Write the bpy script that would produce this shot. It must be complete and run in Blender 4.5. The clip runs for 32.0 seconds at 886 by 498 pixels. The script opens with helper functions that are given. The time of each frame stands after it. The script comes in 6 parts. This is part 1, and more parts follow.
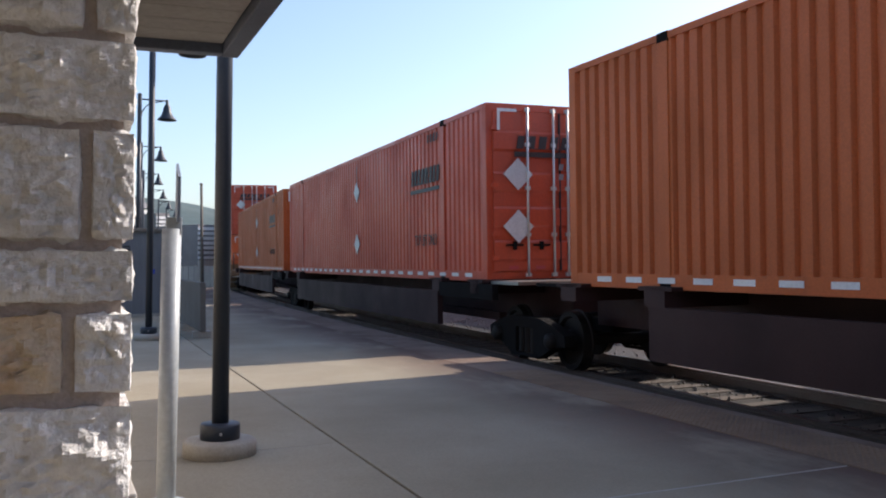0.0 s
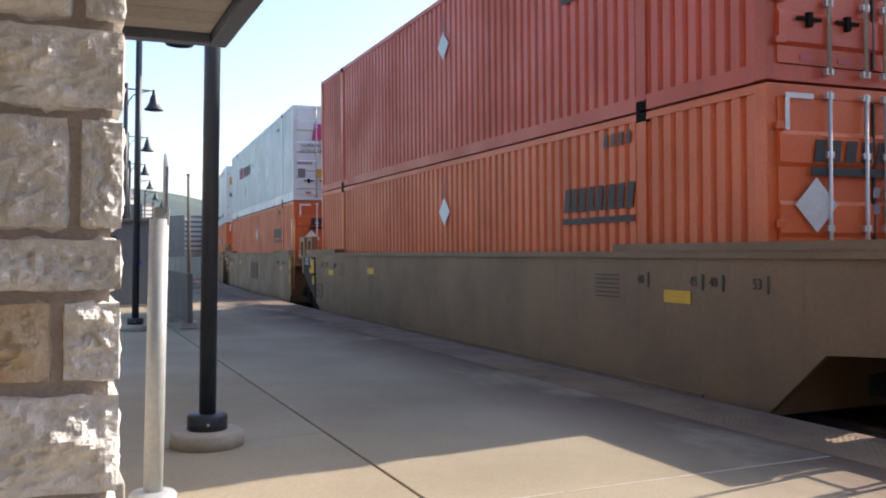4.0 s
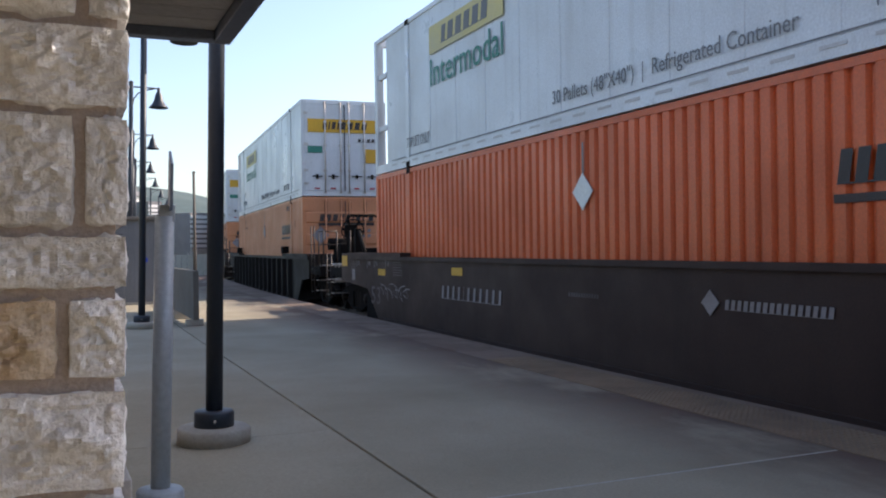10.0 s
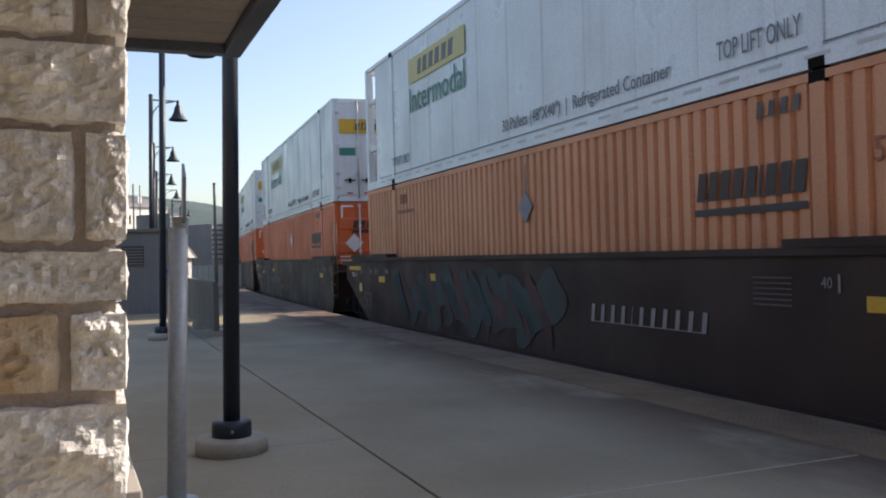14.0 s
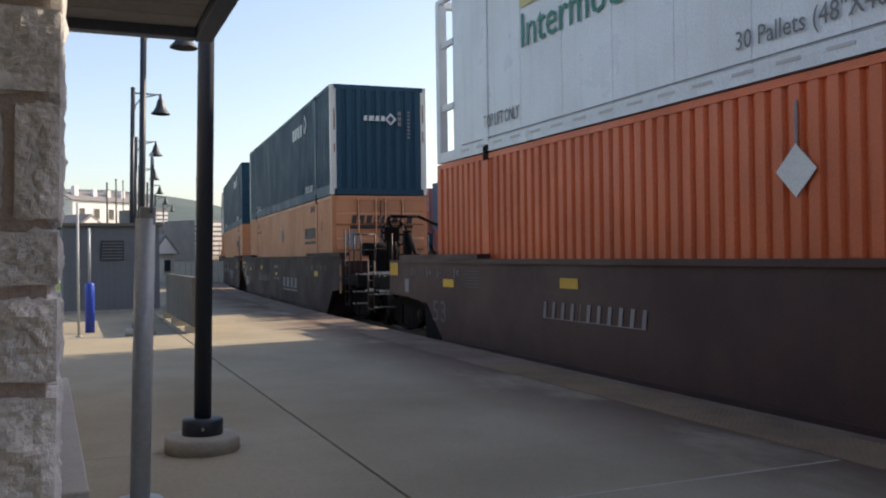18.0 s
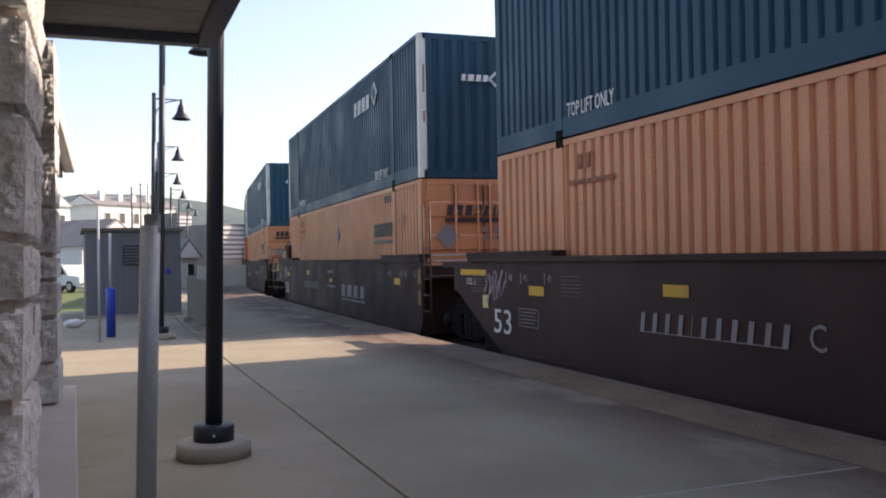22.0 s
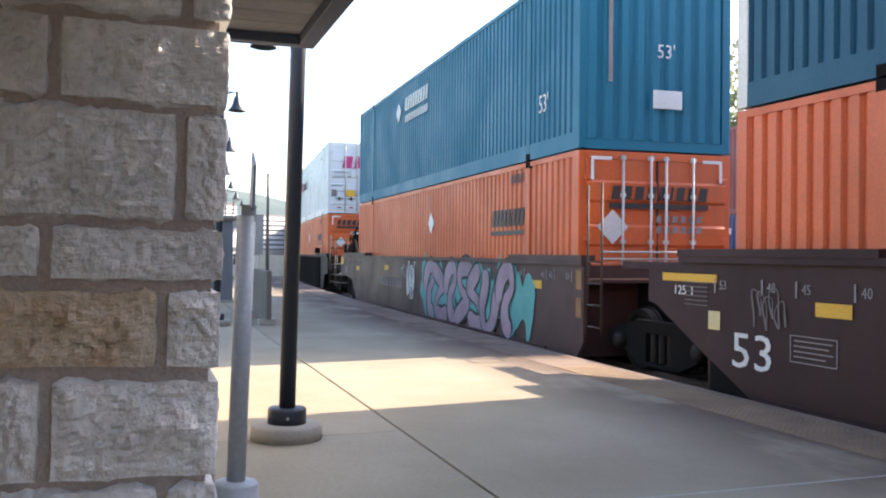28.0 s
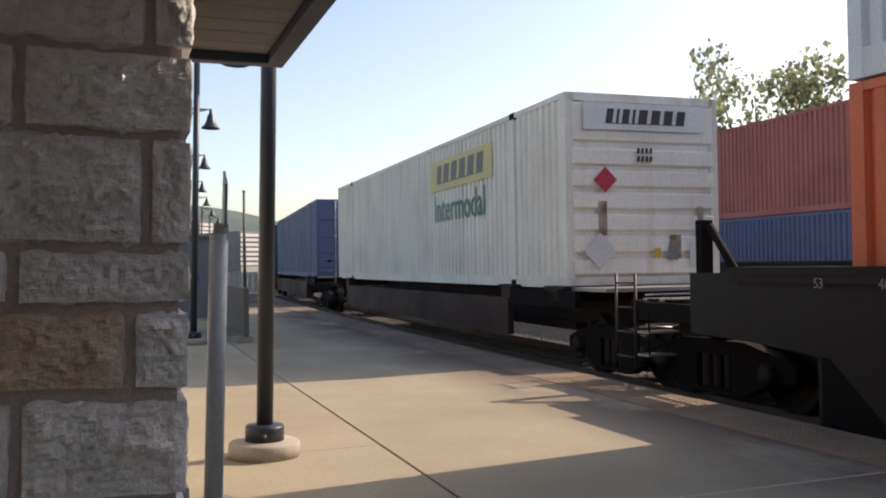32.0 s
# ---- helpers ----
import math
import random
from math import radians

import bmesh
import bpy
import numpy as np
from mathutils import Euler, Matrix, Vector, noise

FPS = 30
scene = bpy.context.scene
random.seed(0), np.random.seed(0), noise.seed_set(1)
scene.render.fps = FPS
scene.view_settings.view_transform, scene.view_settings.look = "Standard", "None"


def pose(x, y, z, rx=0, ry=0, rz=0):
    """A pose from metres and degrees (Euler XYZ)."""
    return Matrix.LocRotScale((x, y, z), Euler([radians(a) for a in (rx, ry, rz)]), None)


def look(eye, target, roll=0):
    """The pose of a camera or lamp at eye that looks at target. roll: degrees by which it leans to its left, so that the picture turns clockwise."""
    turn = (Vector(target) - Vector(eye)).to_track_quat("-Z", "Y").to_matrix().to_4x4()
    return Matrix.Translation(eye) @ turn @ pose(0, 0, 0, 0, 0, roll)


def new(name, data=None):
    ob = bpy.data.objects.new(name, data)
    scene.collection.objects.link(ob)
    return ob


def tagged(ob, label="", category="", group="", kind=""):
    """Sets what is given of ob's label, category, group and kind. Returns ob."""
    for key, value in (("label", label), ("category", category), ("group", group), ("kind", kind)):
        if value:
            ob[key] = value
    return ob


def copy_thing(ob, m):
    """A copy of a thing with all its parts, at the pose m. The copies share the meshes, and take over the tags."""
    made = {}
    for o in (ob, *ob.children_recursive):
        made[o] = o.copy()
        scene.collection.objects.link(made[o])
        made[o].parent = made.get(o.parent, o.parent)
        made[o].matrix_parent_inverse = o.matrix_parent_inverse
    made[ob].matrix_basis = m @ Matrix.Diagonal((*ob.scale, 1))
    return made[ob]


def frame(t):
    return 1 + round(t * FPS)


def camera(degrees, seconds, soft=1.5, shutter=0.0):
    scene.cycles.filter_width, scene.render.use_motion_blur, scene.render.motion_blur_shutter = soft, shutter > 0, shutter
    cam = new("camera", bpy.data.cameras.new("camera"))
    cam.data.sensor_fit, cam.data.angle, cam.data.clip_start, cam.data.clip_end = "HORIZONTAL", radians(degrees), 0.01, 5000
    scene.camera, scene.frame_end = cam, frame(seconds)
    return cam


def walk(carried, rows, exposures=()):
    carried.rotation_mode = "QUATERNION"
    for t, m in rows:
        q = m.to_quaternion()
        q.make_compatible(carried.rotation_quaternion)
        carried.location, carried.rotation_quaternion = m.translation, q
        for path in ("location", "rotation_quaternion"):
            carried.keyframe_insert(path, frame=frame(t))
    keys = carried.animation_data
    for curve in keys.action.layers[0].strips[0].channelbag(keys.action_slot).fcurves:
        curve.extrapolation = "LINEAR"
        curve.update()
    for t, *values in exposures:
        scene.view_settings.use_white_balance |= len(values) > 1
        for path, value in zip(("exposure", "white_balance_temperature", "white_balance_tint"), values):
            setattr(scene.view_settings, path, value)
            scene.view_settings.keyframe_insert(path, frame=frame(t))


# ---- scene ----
# ---- camera ----
cam = camera(53.36, 32.0, soft=2.0)
PATH = [
    (0.0, -0.001, -0.018, 1.395, -22.67, 0.67, 0.65),
    (0.5, -0.005, -0.028, 1.394, -22.65, 0.82, 0.18),
    (1.0, -0.005, -0.029, 1.394, -22.46, 0.71, 0.34),
    (1.5, -0.005, -0.027, 1.394, -22.40, 0.59, 0.37),
    (2.0, -0.002, -0.025, 1.395, -22.40, 0.02, 0.80),
    (2.5, -0.006, -0.026, 1.391, -22.44, -0.30, 0.82),
    (3.0, -0.007, -0.012, 1.389, -22.45, -0.74, 1.10),
    (3.5, -0.007, -0.025, 1.391, -23.50, 0.08, 0.39),
    (5.5, -0.001, -0.028, 1.392, -23.28, 0.09, 0.86),
    (6.0, -0.001, -0.009, 1.390, -23.91, -0.39, 0.34),
    (6.5, -0.004, -0.002, 1.392, -23.43, -0.26, 0.29),
    (7.0, 0.001, -0.031, 1.392, -23.33, -0.32, 0.96),
    (7.5, 0.003, -0.002, 1.391, -23.54, -0.23, 0.60),
    (8.0, 0.001, -0.004, 1.392, -23.89, 0.17, 0.35),
    (8.5, 0.001, -0.004, 1.393, -23.58, 0.52, 0.64),
    (9.0, 0.000, -0.017, 1.396, -23.41, 0.60, 0.88),
    (9.5, -0.004, -0.026, 1.392, -22.97, 0.13, 0.48),
    (10.0, -0.004, -0.027, 1.390, -23.11, -0.13, 0.80),
    (10.5, 0.001, -0.012, 1.391, -22.98, 0.29, 0.76),
    (11.0, 0.003, -0.030, 1.393, -23.15, 0.14, 1.19),
    (11.5, 0.001, -0.028, 1.395, -23.54, 0.08, 1.51),
    (12.0, 0.011, -0.034, 1.392, -22.51, 0.60, 1.39),
    (12.5, 0.039, -0.050, 1.386, -21.76, 0.68, 0.63),
    (13.0, 0.067, -0.085, 1.378, -20.73, 0.96, 0.78),
    (13.5, 0.064, -0.063, 1.388, -20.74, 0.66, 0.64),
    (14.0, 0.038, -0.049, 1.393, -21.77, 0.38, 1.59),
    (14.5, 0.012, -0.057, 1.390, -21.14, -0.24, 1.23),
    (15.0, 0.005, -0.050, 1.391, -21.98, 0.89, 1.01),
    (15.5, 0.010, -0.042, 1.393, -22.15, 0.19, 1.69),
    (17.5, 0.123, -0.020, 1.372, -21.27, 0.88, 0.74),
    (18.0, 0.128, 0.053, 1.367, -22.74, 0.36, 0.79),
    (18.5, 0.168, 0.142, 1.363, -24.32, 0.19, 0.54),
    (19.0, 0.275, 0.068, 1.380, -23.05, 0.80, 0.37),
    (19.5, 0.273, -0.055, 1.381, -21.53, 0.54, -0.17),
    (20.0, 0.364, -0.005, 1.356, -18.91, -0.68, 0.85),
    (20.5, 0.260, -0.055, 1.374, -19.31, -0.78, 0.59),
    (21.0, 0.252, 0.054, 1.372, -20.12, -0.28, 0.88),
    (21.5, 0.207, -0.000, 1.377, -21.71, -0.42, 0.33),
    (22.0, 0.229, 0.070, 1.383, -21.24, 0.53, 1.08),
    (22.5, 0.192, -0.092, 1.376, -21.10, -0.27, 0.67),
    (23.0, 0.246, 0.030, 1.370, -20.65, -0.31, 1.18),
    (23.5, 0.208, 0.041, 1.369, -21.18, -0.20, 0.76),
    (24.0, 0.128, 0.078, 1.370, -23.36, -0.90, 0.46),
    (24.5, 0.101, 0.025, 1.370, -23.50, -0.09, 0.18),
    (25.0, 0.095, -0.066, 1.369, -23.17, -0.59, 0.32),
    (25.5, 0.079, -0.054, 1.386, -22.52, -0.92, -0.45),
    (27.5, -0.058, -0.038, 1.385, -23.03, -0.24, -0.12),
    (28.0, -0.047, -0.028, 1.380, -18.71, 0.27, -0.52),
    (28.5, -0.020, -0.069, 1.377, -16.68, 1.38, 0.45),
    (29.0, 0.004, -0.060, 1.386, -18.44, 1.63, 0.45),
    (29.5, -0.014, -0.041, 1.393, -19.66, 1.44, 0.70),
    (30.0, -0.024, -0.085, 1.388, -20.37, 0.44, 0.59),
    (30.5, -0.023, -0.033, 1.388, -20.86, 0.65, 0.75),
    (31.0, -0.026, -0.069, 1.388, -20.53, 0.60, 1.08),
    (31.5, -0.025, -0.079, 1.390, -20.41, 1.13, 1.10),
    (32.0, -0.030, -0.086, 1.387, -20.09, 1.07, 0.80),
]
EXPOSURE = 0.85
# seconds, stops over the base, kelvin: the film camera's own drift
DRIFT = [(0, -0.1, 6550), (1, -0.12, 6550), (2, -0.1, 6500), (3, 0.17, 6600), (6, 0.44, 7900), (7, 0.57, 7950), (8, 0.25, 7600), (9, 0.23, 7500),
         (10, 0.15, 6900), (11, 0.35, 7350), (12, 0.03, 7150), (13, 0.2, 7400), (14, -0.1, 7200), (15, 0.44, 7600), (18, -0.04, 7650), (19, -0.15, 7300),
         (20, 0.16, 7600), (21, 0.46, 7250), (22, 0.3, 7600), (23, 0.27, 7700), (24, 0.38, 7600), (25, 0.03, 7450), (28, 1.26, 7250), (29, 0.62, 6900),
         (30, 0.62, 7500), (31, -0.05, 7050), (32, -0.05, 7900)]
walk(cam, [(t, pose(x, y, z, 90 + p, r, h)) for t, x, y, z, h, p, r in PATH], [(t, EXPOSURE + e, k, 22 if 20 <= t <= 24 else 16) for t, e, k in DRIFT])

# ---- light: late-day sun across the tracks, pale sky ----
SUN_EL, SUN_AZ = 33.8, 83.5  # degrees; azimuth clockwise from +Y
sun_dir = Vector((math.cos(radians(SUN_EL)) * math.sin(radians(SUN_AZ)),
                  math.cos(radians(SUN_EL)) * math.cos(radians(SUN_AZ)), math.sin(radians(SUN_EL))))
world = bpy.data.worlds.new("sky")
scene.world = world
world.use_nodes = True
wn = world.node_tree
sky = wn.nodes.new("ShaderNodeTexSky")
sky.sky_type, sky.sun_disc = "NISHITA", False
sky.sun_elevation, sky.sun_rotation = radians(SUN_EL), radians(SUN_AZ)
sky.air_density, sky.dust_density, sky.ozone_density = 1.0, 1.7, 3.0
wn.nodes["Background"].inputs["Strength"].default_value = 0.15
wn.links.new(sky.outputs[0], wn.nodes["Background"].inputs["Color"])
sun = new("sun", bpy.data.lights.new("sun", "SUN"))
sun.data.energy, sun.data.angle, sun.data.color = 3.3, radians(0.5), (1.0, 0.93, 0.82)
sun.matrix_world = look(sun_dir * 60, (0, 0, 0))


# ---- materials ----
def node(nt, kind, **values):
    n = nt.nodes.new(kind)
    for key, value in values.items():
        n.inputs[key.replace("_", " ")].default_value = value
    return n


def mix(nt, fac, a, b):
    n = nt.nodes.new("ShaderNodeMix")
    n.data_type = "RGBA"
    for slot, v in ((0, fac), (6, a), (7, b)):
        if hasattr(v, "links"):
            nt.links.new(v, n.inputs[slot])
        else:
            n.inputs[slot].default_value = v if slot == 0 else (*v, 1)[:4]
    return n.outputs[2]


def ramp(nt, value, lo, hi, a=0.0, b=1.0):
    n = node(nt, "ShaderNodeMapRange", From_Min=lo, From_Max=hi, To_Min=a, To_Max=b)
    nt.links.new(value, n.inputs["Value"])
    return n.outputs["Result"]


def noise_at(nt, scale, stretch=(1, 1, 1), detail=4.0, rough=0.6):
    tc = nt.nodes.new("ShaderNodeTexCoord")
    mp = nt.nodes.new("ShaderNodeMapping")
    mp.inputs["Scale"].default_value = stretch
    inf = nt.nodes.new("ShaderNodeObjectInfo")
    off = nt.nodes.new("ShaderNodeMath")
    off.operation, off.inputs[1].default_value = "MULTIPLY", 37.0
    nt.links.new(inf.outputs["Random"], off.inputs[0])
    nt.links.new(off.outputs[0], mp.inputs["Location"])
    nt.links.new(tc.outputs["Object"], mp.inputs["Vector"])
    n = node(nt, "ShaderNodeTexNoise", Scale=scale, Detail=detail, Roughness=rough)
    nt.links.new(mp.outputs[0], n.inputs["Vector"])
    return n.outputs["Fac"]


def shade(c, k):
    return tuple(min(1.0, v * k) for v in c[:3])


def surface(name, color, rough=0.6, metal=0.0, dirt=(0.10, 0.08, 0.06), dirt_amount=0.35, grain=40.0, broad=0.8,
            bump=0.15, streak=0.0, vary=0.06, spec=0.5):
    """Painted, dusty or mineral surface: broad stains, fine grain, optional vertical streaks, bump."""
    m = bpy.data.materials.new(name)
    m.use_nodes = True
    nt = m.node_tree
    bs = nt.nodes["Principled BSDF"]
    bs.inputs["Metallic"].default_value = metal
    bs.inputs["Specular IOR Level"].default_value = spec
    fine = noise_at(nt, grain, detail=5)
    wide = noise_at(nt, broad, detail=6)
    col = mix(nt, ramp(nt, fine, 0.3, 0.7), shade(color, 0.86), shade(color, 1.12))
    col = mix(nt, ramp(nt, wide, 0.42, 0.75, 0, dirt_amount), col, dirt)
    if streak:
        run = noise_at(nt, 5.0, (1.0, 1.0, 0.06), 3)
        col = mix(nt, ramp(nt, run, 0.52, 0.8, 0, streak), col, dirt)
    inf = nt.nodes.new("ShaderNodeObjectInfo")
    hsv = nt.nodes.new("ShaderNodeHueSaturation")
    nt.links.new(ramp(nt, inf.outputs["Random"], 0, 1, 1 - vary, 1 + vary), hsv.inputs["Value"])
    nt.links.new(col, hsv.inputs["Color"])
    nt.links.new(hsv.outputs[0], bs.inputs["Base Color"])
    nt.links.new(ramp(nt, wide, 0.3, 0.7, max(0.05, rough - 0.12), min(1, rough + 0.15)), bs.inputs["Roughness"])
    bp = node(nt, "ShaderNodeBump", Strength=bump, Distance=0.02)
    nt.links.new(fine, bp.inputs["Height"])
    nt.links.new(bp.outputs[0], bs.inputs["Normal"])
    return m


def plain(name, color, rough=0.5, metal=0.0):
    m = bpy.data.materials.new(name)
    m.use_nodes = True
    bs = m.node_tree.nodes["Principled BSDF"]
    bs.inputs["Base Color"].default_value = (*color, 1)
    bs.inputs["Roughness"].default_value, bs.inputs["Metallic"].default_value = rough, metal
    return m


RUST = (0.13, 0.055, 0.03)
M = dict(
    orange=surface("orange_paint", (0.62, 0.112, 0.025), 0.40, dirt=(0.22, 0.07, 0.03), dirt_amount=0.3, streak=0.3, bump=0.06),
    red=surface("red_paint", (0.54, 0.072, 0.026), 0.40, dirt=(0.2, 0.05, 0.03), dirt_amount=0.35, streak=0.3, bump=0.06),
    amber=surface("faded_orange_paint", (0.50, 0.118, 0.030), 0.5, dirt=(0.24, 0.08, 0.03), dirt_amount=0.4, streak=0.35, bump=0.06, spec=0.3),
    peach=surface("peach_paint", (0.60, 0.235, 0.105), 0.45, dirt=(0.35, 0.16, 0.08), dirt_amount=0.35, streak=0.35, bump=0.06),
    white=surface("white_paint", (0.66, 0.69, 0.71), 0.34, dirt=(0.38, 0.37, 0.34), dirt_amount=0.3, streak=0.35, bump=0.04),
    cream=surface("cream_paint", (0.74, 0.71, 0.64), 0.5, dirt=(0.3, 0.2, 0.13), dirt_amount=0.25, streak=0.4, bump=0.05),
    navy=surface("navy_paint", (0.010, 0.080, 0.125), 0.48, dirt=(0.04, 0.075, 0.11), dirt_amount=0.35, streak=0.3, bump=0.05, spec=0.28),
    darkblue=surface("dark_slate_paint", (0.010, 0.058, 0.095), 0.48, dirt=(0.03, 0.052, 0.07), dirt_amount=0.35, streak=0.3, bump=0.05, spec=0.28),
    teal=surface("teal_paint", (0.005, 0.15, 0.235), 0.46, dirt=(0.03, 0.14, 0.19), dirt_amount=0.35, streak=0.3, bump=0.05, spec=0.25),
    # blue and oxide are lifted and greyed for haze before the standing train
    blue=surface("blue_paint", (0.065, 0.10, 0.21), 0.5, dirt=(0.08, 0.09, 0.14), dirt_amount=0.3, streak=0.3, bump=0.05),
    oxide=surface("oxide_red_paint", (0.34, 0.105, 0.09), 0.6, dirt=(0.12, 0.04, 0.03), dirt_amount=0.35, streak=0.25, bump=0.05),
    ttx=surface("weathered_tan_car_paint", (0.20, 0.108, 0.050), 0.5, dirt=(0.12, 0.074, 0.042), dirt_amount=0.5, streak=0.5, bump=0.1, spec=0.5),
    maroon=surface("dark_maroon_car_paint", (0.040, 0.017, 0.016), 0.62, dirt=(0.024, 0.016, 0.014), dirt_amount=0.6, streak=0.5, bump=0.1, spec=0.25),
    brown=surface("brown_car_paint", (0.066, 0.030, 0.026), 0.52, dirt=(0.038, 0.022, 0.019), dirt_amount=0.6, streak=0.5, bump=0.1, spec=0.35),
    slate=surface("dark_brown_car_paint", (0.046, 0.026, 0.021), 0.6, dirt=(0.026, 0.016, 0.013), dirt_amount=0.6, streak=0.5, bump=0.1, spec=0.25),
    black=surface("black_car_paint", (0.015, 0.012, 0.011), 0.62, dirt=(0.026, 0.019, 0.015), dirt_amount=0.5, streak=0.5, bump=0.1, spec=0.22),
    # near-black gear base holds grime plus the deep shade under the cars
    gear=surface("grimy_shaded_gear", (0.0075, 0.0065, 0.006), 0.9, dirt=(0.018, 0.012, 0.009), dirt_amount=0.45, grain=25, bump=0.3, spec=0.12),
    worn=surface("worn_brown_steel", (0.05, 0.038, 0.032), 0.5, 0.4, dirt=(0.03, 0.02, 0.015), dirt_amount=0.5),
    tread=surface("polished_tread_steel", (0.42, 0.40, 0.38), 0.38, 0.8, dirt=(0.12, 0.09, 0.07), dirt_amount=0.5),
    wheel=surface("wheel_steel", (0.014, 0.011, 0.009), 0.6, 0.2, dirt=(0.03, 0.017, 0.012), dirt_amount=0.3, spec=0.2),
    bare=surface("bare_steel", (0.42, 0.40, 0.37), 0.4, 0.85, dirt=(0.15, 0.11, 0.08), dirt_amount=0.4),
    rod=surface("galvanised_rod", (0.55, 0.53, 0.50), 0.45, 0.6, dirt=(0.2, 0.12, 0.08), dirt_amount=0.35),
    yellow=surface("yellow_marking", (0.64, 0.35, 0.02), 0.5, dirt=(0.2, 0.13, 0.05), dirt_amount=0.45),
    placard=surface("silver_placard", (0.62, 0.63, 0.62), 0.4, 0.2, dirt=(0.3, 0.27, 0.24), dirt_amount=0.4),
    ink=surface("black_lettering", (0.02, 0.02, 0.02), 0.5, dirt=(0.2, 0.07, 0.03), dirt_amount=0.25),
    inkgreen=surface("green_lettering", (0.02, 0.20, 0.15), 0.5, dirt_amount=0.2),
    inkred=surface("crimson_lettering", (0.5, 0.02, 0.06), 0.5, dirt_amount=0.15),
    chalk=surface("white_lettering", (0.72, 0.72, 0.70), 0.55, dirt=(0.25, 0.22, 0.2), dirt_amount=0.4),
    concrete=surface("platform_concrete", (0.315, 0.268, 0.185), 0.85, dirt=(0.20, 0.165, 0.11), dirt_amount=0.6, grain=55, broad=0.55, bump=0.12, vary=0.04),
    kerb=surface("pale_footing_concrete", (0.38, 0.345, 0.285), 0.85, dirt=(0.24, 0.2, 0.16), dirt_amount=0.5, grain=45, broad=3, bump=0.25),
    seal=surface("dark_joint_sealant", (0.05, 0.045, 0.04), 0.8, dirt=(0.12, 0.1, 0.08), dirt_amount=0.4),
    tactile=surface("worn_tactile_paving", (0.25, 0.165, 0.095), 0.8, dirt=(0.12, 0.08, 0.055), dirt_amount=0.85, grain=60, broad=1.5, bump=0.2),
    # ballast base is darkened to carry the shade beneath the cars
    ballast=surface("grimy_shaded_ballast", (0.032, 0.027, 0.023), 0.9, dirt=(0.016, 0.013, 0.011), dirt_amount=0.7, grain=14, broad=0.7, bump=1.0),
    pebble=surface("loose_ballast", (0.13, 0.12, 0.11), 0.9, dirt=(0.06, 0.05, 0.043), dirt_amount=0.5, grain=14, bump=0.4),
    rail=surface("rail_steel", (0.22, 0.17, 0.14), 0.45, 0.7, dirt=RUST, dirt_amount=0.5),
    tie=surface("timber_tie", (0.09, 0.07, 0.055), 0.9, dirt_amount=0.5, bump=0.4),
    grass=surface("mown_grass", (0.09, 0.13, 0.03), 0.95, dirt=(0.14, 0.13, 0.05), dirt_amount=0.6, grain=9, broad=0.08, bump=0.8),
    lime=surface("limestone", (0.76, 0.75, 0.73), 0.9, dirt=(0.48, 0.46, 0.43), dirt_amount=0.6, grain=34, broad=8, bump=0.95, vary=0.10),
    limetan=surface("iron_stained_limestone", (0.60, 0.50, 0.38), 0.9, dirt=(0.42, 0.22, 0.08), dirt_amount=1.0, grain=34, broad=4.5, bump=0.95),
    mortar=surface("pinkish_mortar", (0.42, 0.36, 0.325), 0.95, dirt=(0.33, 0.28, 0.25), dirt_amount=0.5, grain=120, broad=6, bump=0.3),
    cap=surface("cast_stone_cap", (0.50, 0.46, 0.41), 0.85, dirt=(0.36, 0.32, 0.27), dirt_amount=0.4, grain=90, broad=3, bump=0.1),
    brick=surface("brown_brick", (0.26, 0.10, 0.06), 0.9, dirt=(0.16, 0.07, 0.05), dirt_amount=0.5, vary=0.2),
    soffit=surface("beige_soffit_board", (0.30, 0.275, 0.25), 0.7, dirt=(0.24, 0.22, 0.20), dirt_amount=0.3, grain=30, broad=1.2, bump=0.03),
    fascia=surface("dark_slate_fascia", (0.10, 0.118, 0.16), 0.55, 0.0, dirt=(0.05, 0.052, 0.06), dirt_amount=0.3, bump=0.04),
    gutter=surface("pale_gutter", (0.62, 0.60, 0.58), 0.5, dirt=(0.35, 0.32, 0.3), dirt_amount=0.3),
    post=surface("black_post_paint", (0.024, 0.03, 0.04), 0.42, dirt=(0.03, 0.036, 0.045), dirt_amount=0.35, bump=0.05, spec=0.4),
    galv=surface("galvanised_post", (0.40, 0.43, 0.44), 0.45, 0.15, dirt=(0.34, 0.35, 0.34), dirt_amount=0.35, grain=30, broad=4, bump=0.05),
    sheet=surface("grey_metal_siding", (0.17, 0.172, 0.178), 0.75, dirt=(0.13, 0.13, 0.132), dirt_amount=0.4, streak=0.3),
    vent=surface("dark_louver", (0.03, 0.03, 0.032), 0.6),
    bluepipe=surface("blue_plastic_sleeve", (0.012, 0.05, 0.36), 0.4, dirt=(0.03, 0.05, 0.2), dirt_amount=0.25),
    panel=surface("weathered_grey_panel", (0.14, 0.12, 0.10), 0.85, dirt=(0.09, 0.075, 0.06), dirt_amount=0.5, streak=0.3),
    housewhite=surface("white_clapboard", (0.72, 0.71, 0.69), 0.7, dirt=(0.5, 0.48, 0.45), dirt_amount=0.3, broad=0.3),
    roofgrey=surface("grey_shingles", (0.20, 0.19, 0.19), 0.85, dirt=(0.12, 0.11, 0.11), dirt_amount=0.4),
    darkglass=plain("window_glass", (0.03, 0.04, 0.05), 0.08),
    bark=surface("bark", (0.13, 0.10, 0.075), 0.95, bump=0.5),
    leaf=surface("leaves", (0.12, 0.135, 0.075), 0.7, dirt=(0.12, 0.12, 0.07), dirt_amount=0.5, grain=3, broad=0.4, vary=0.2),
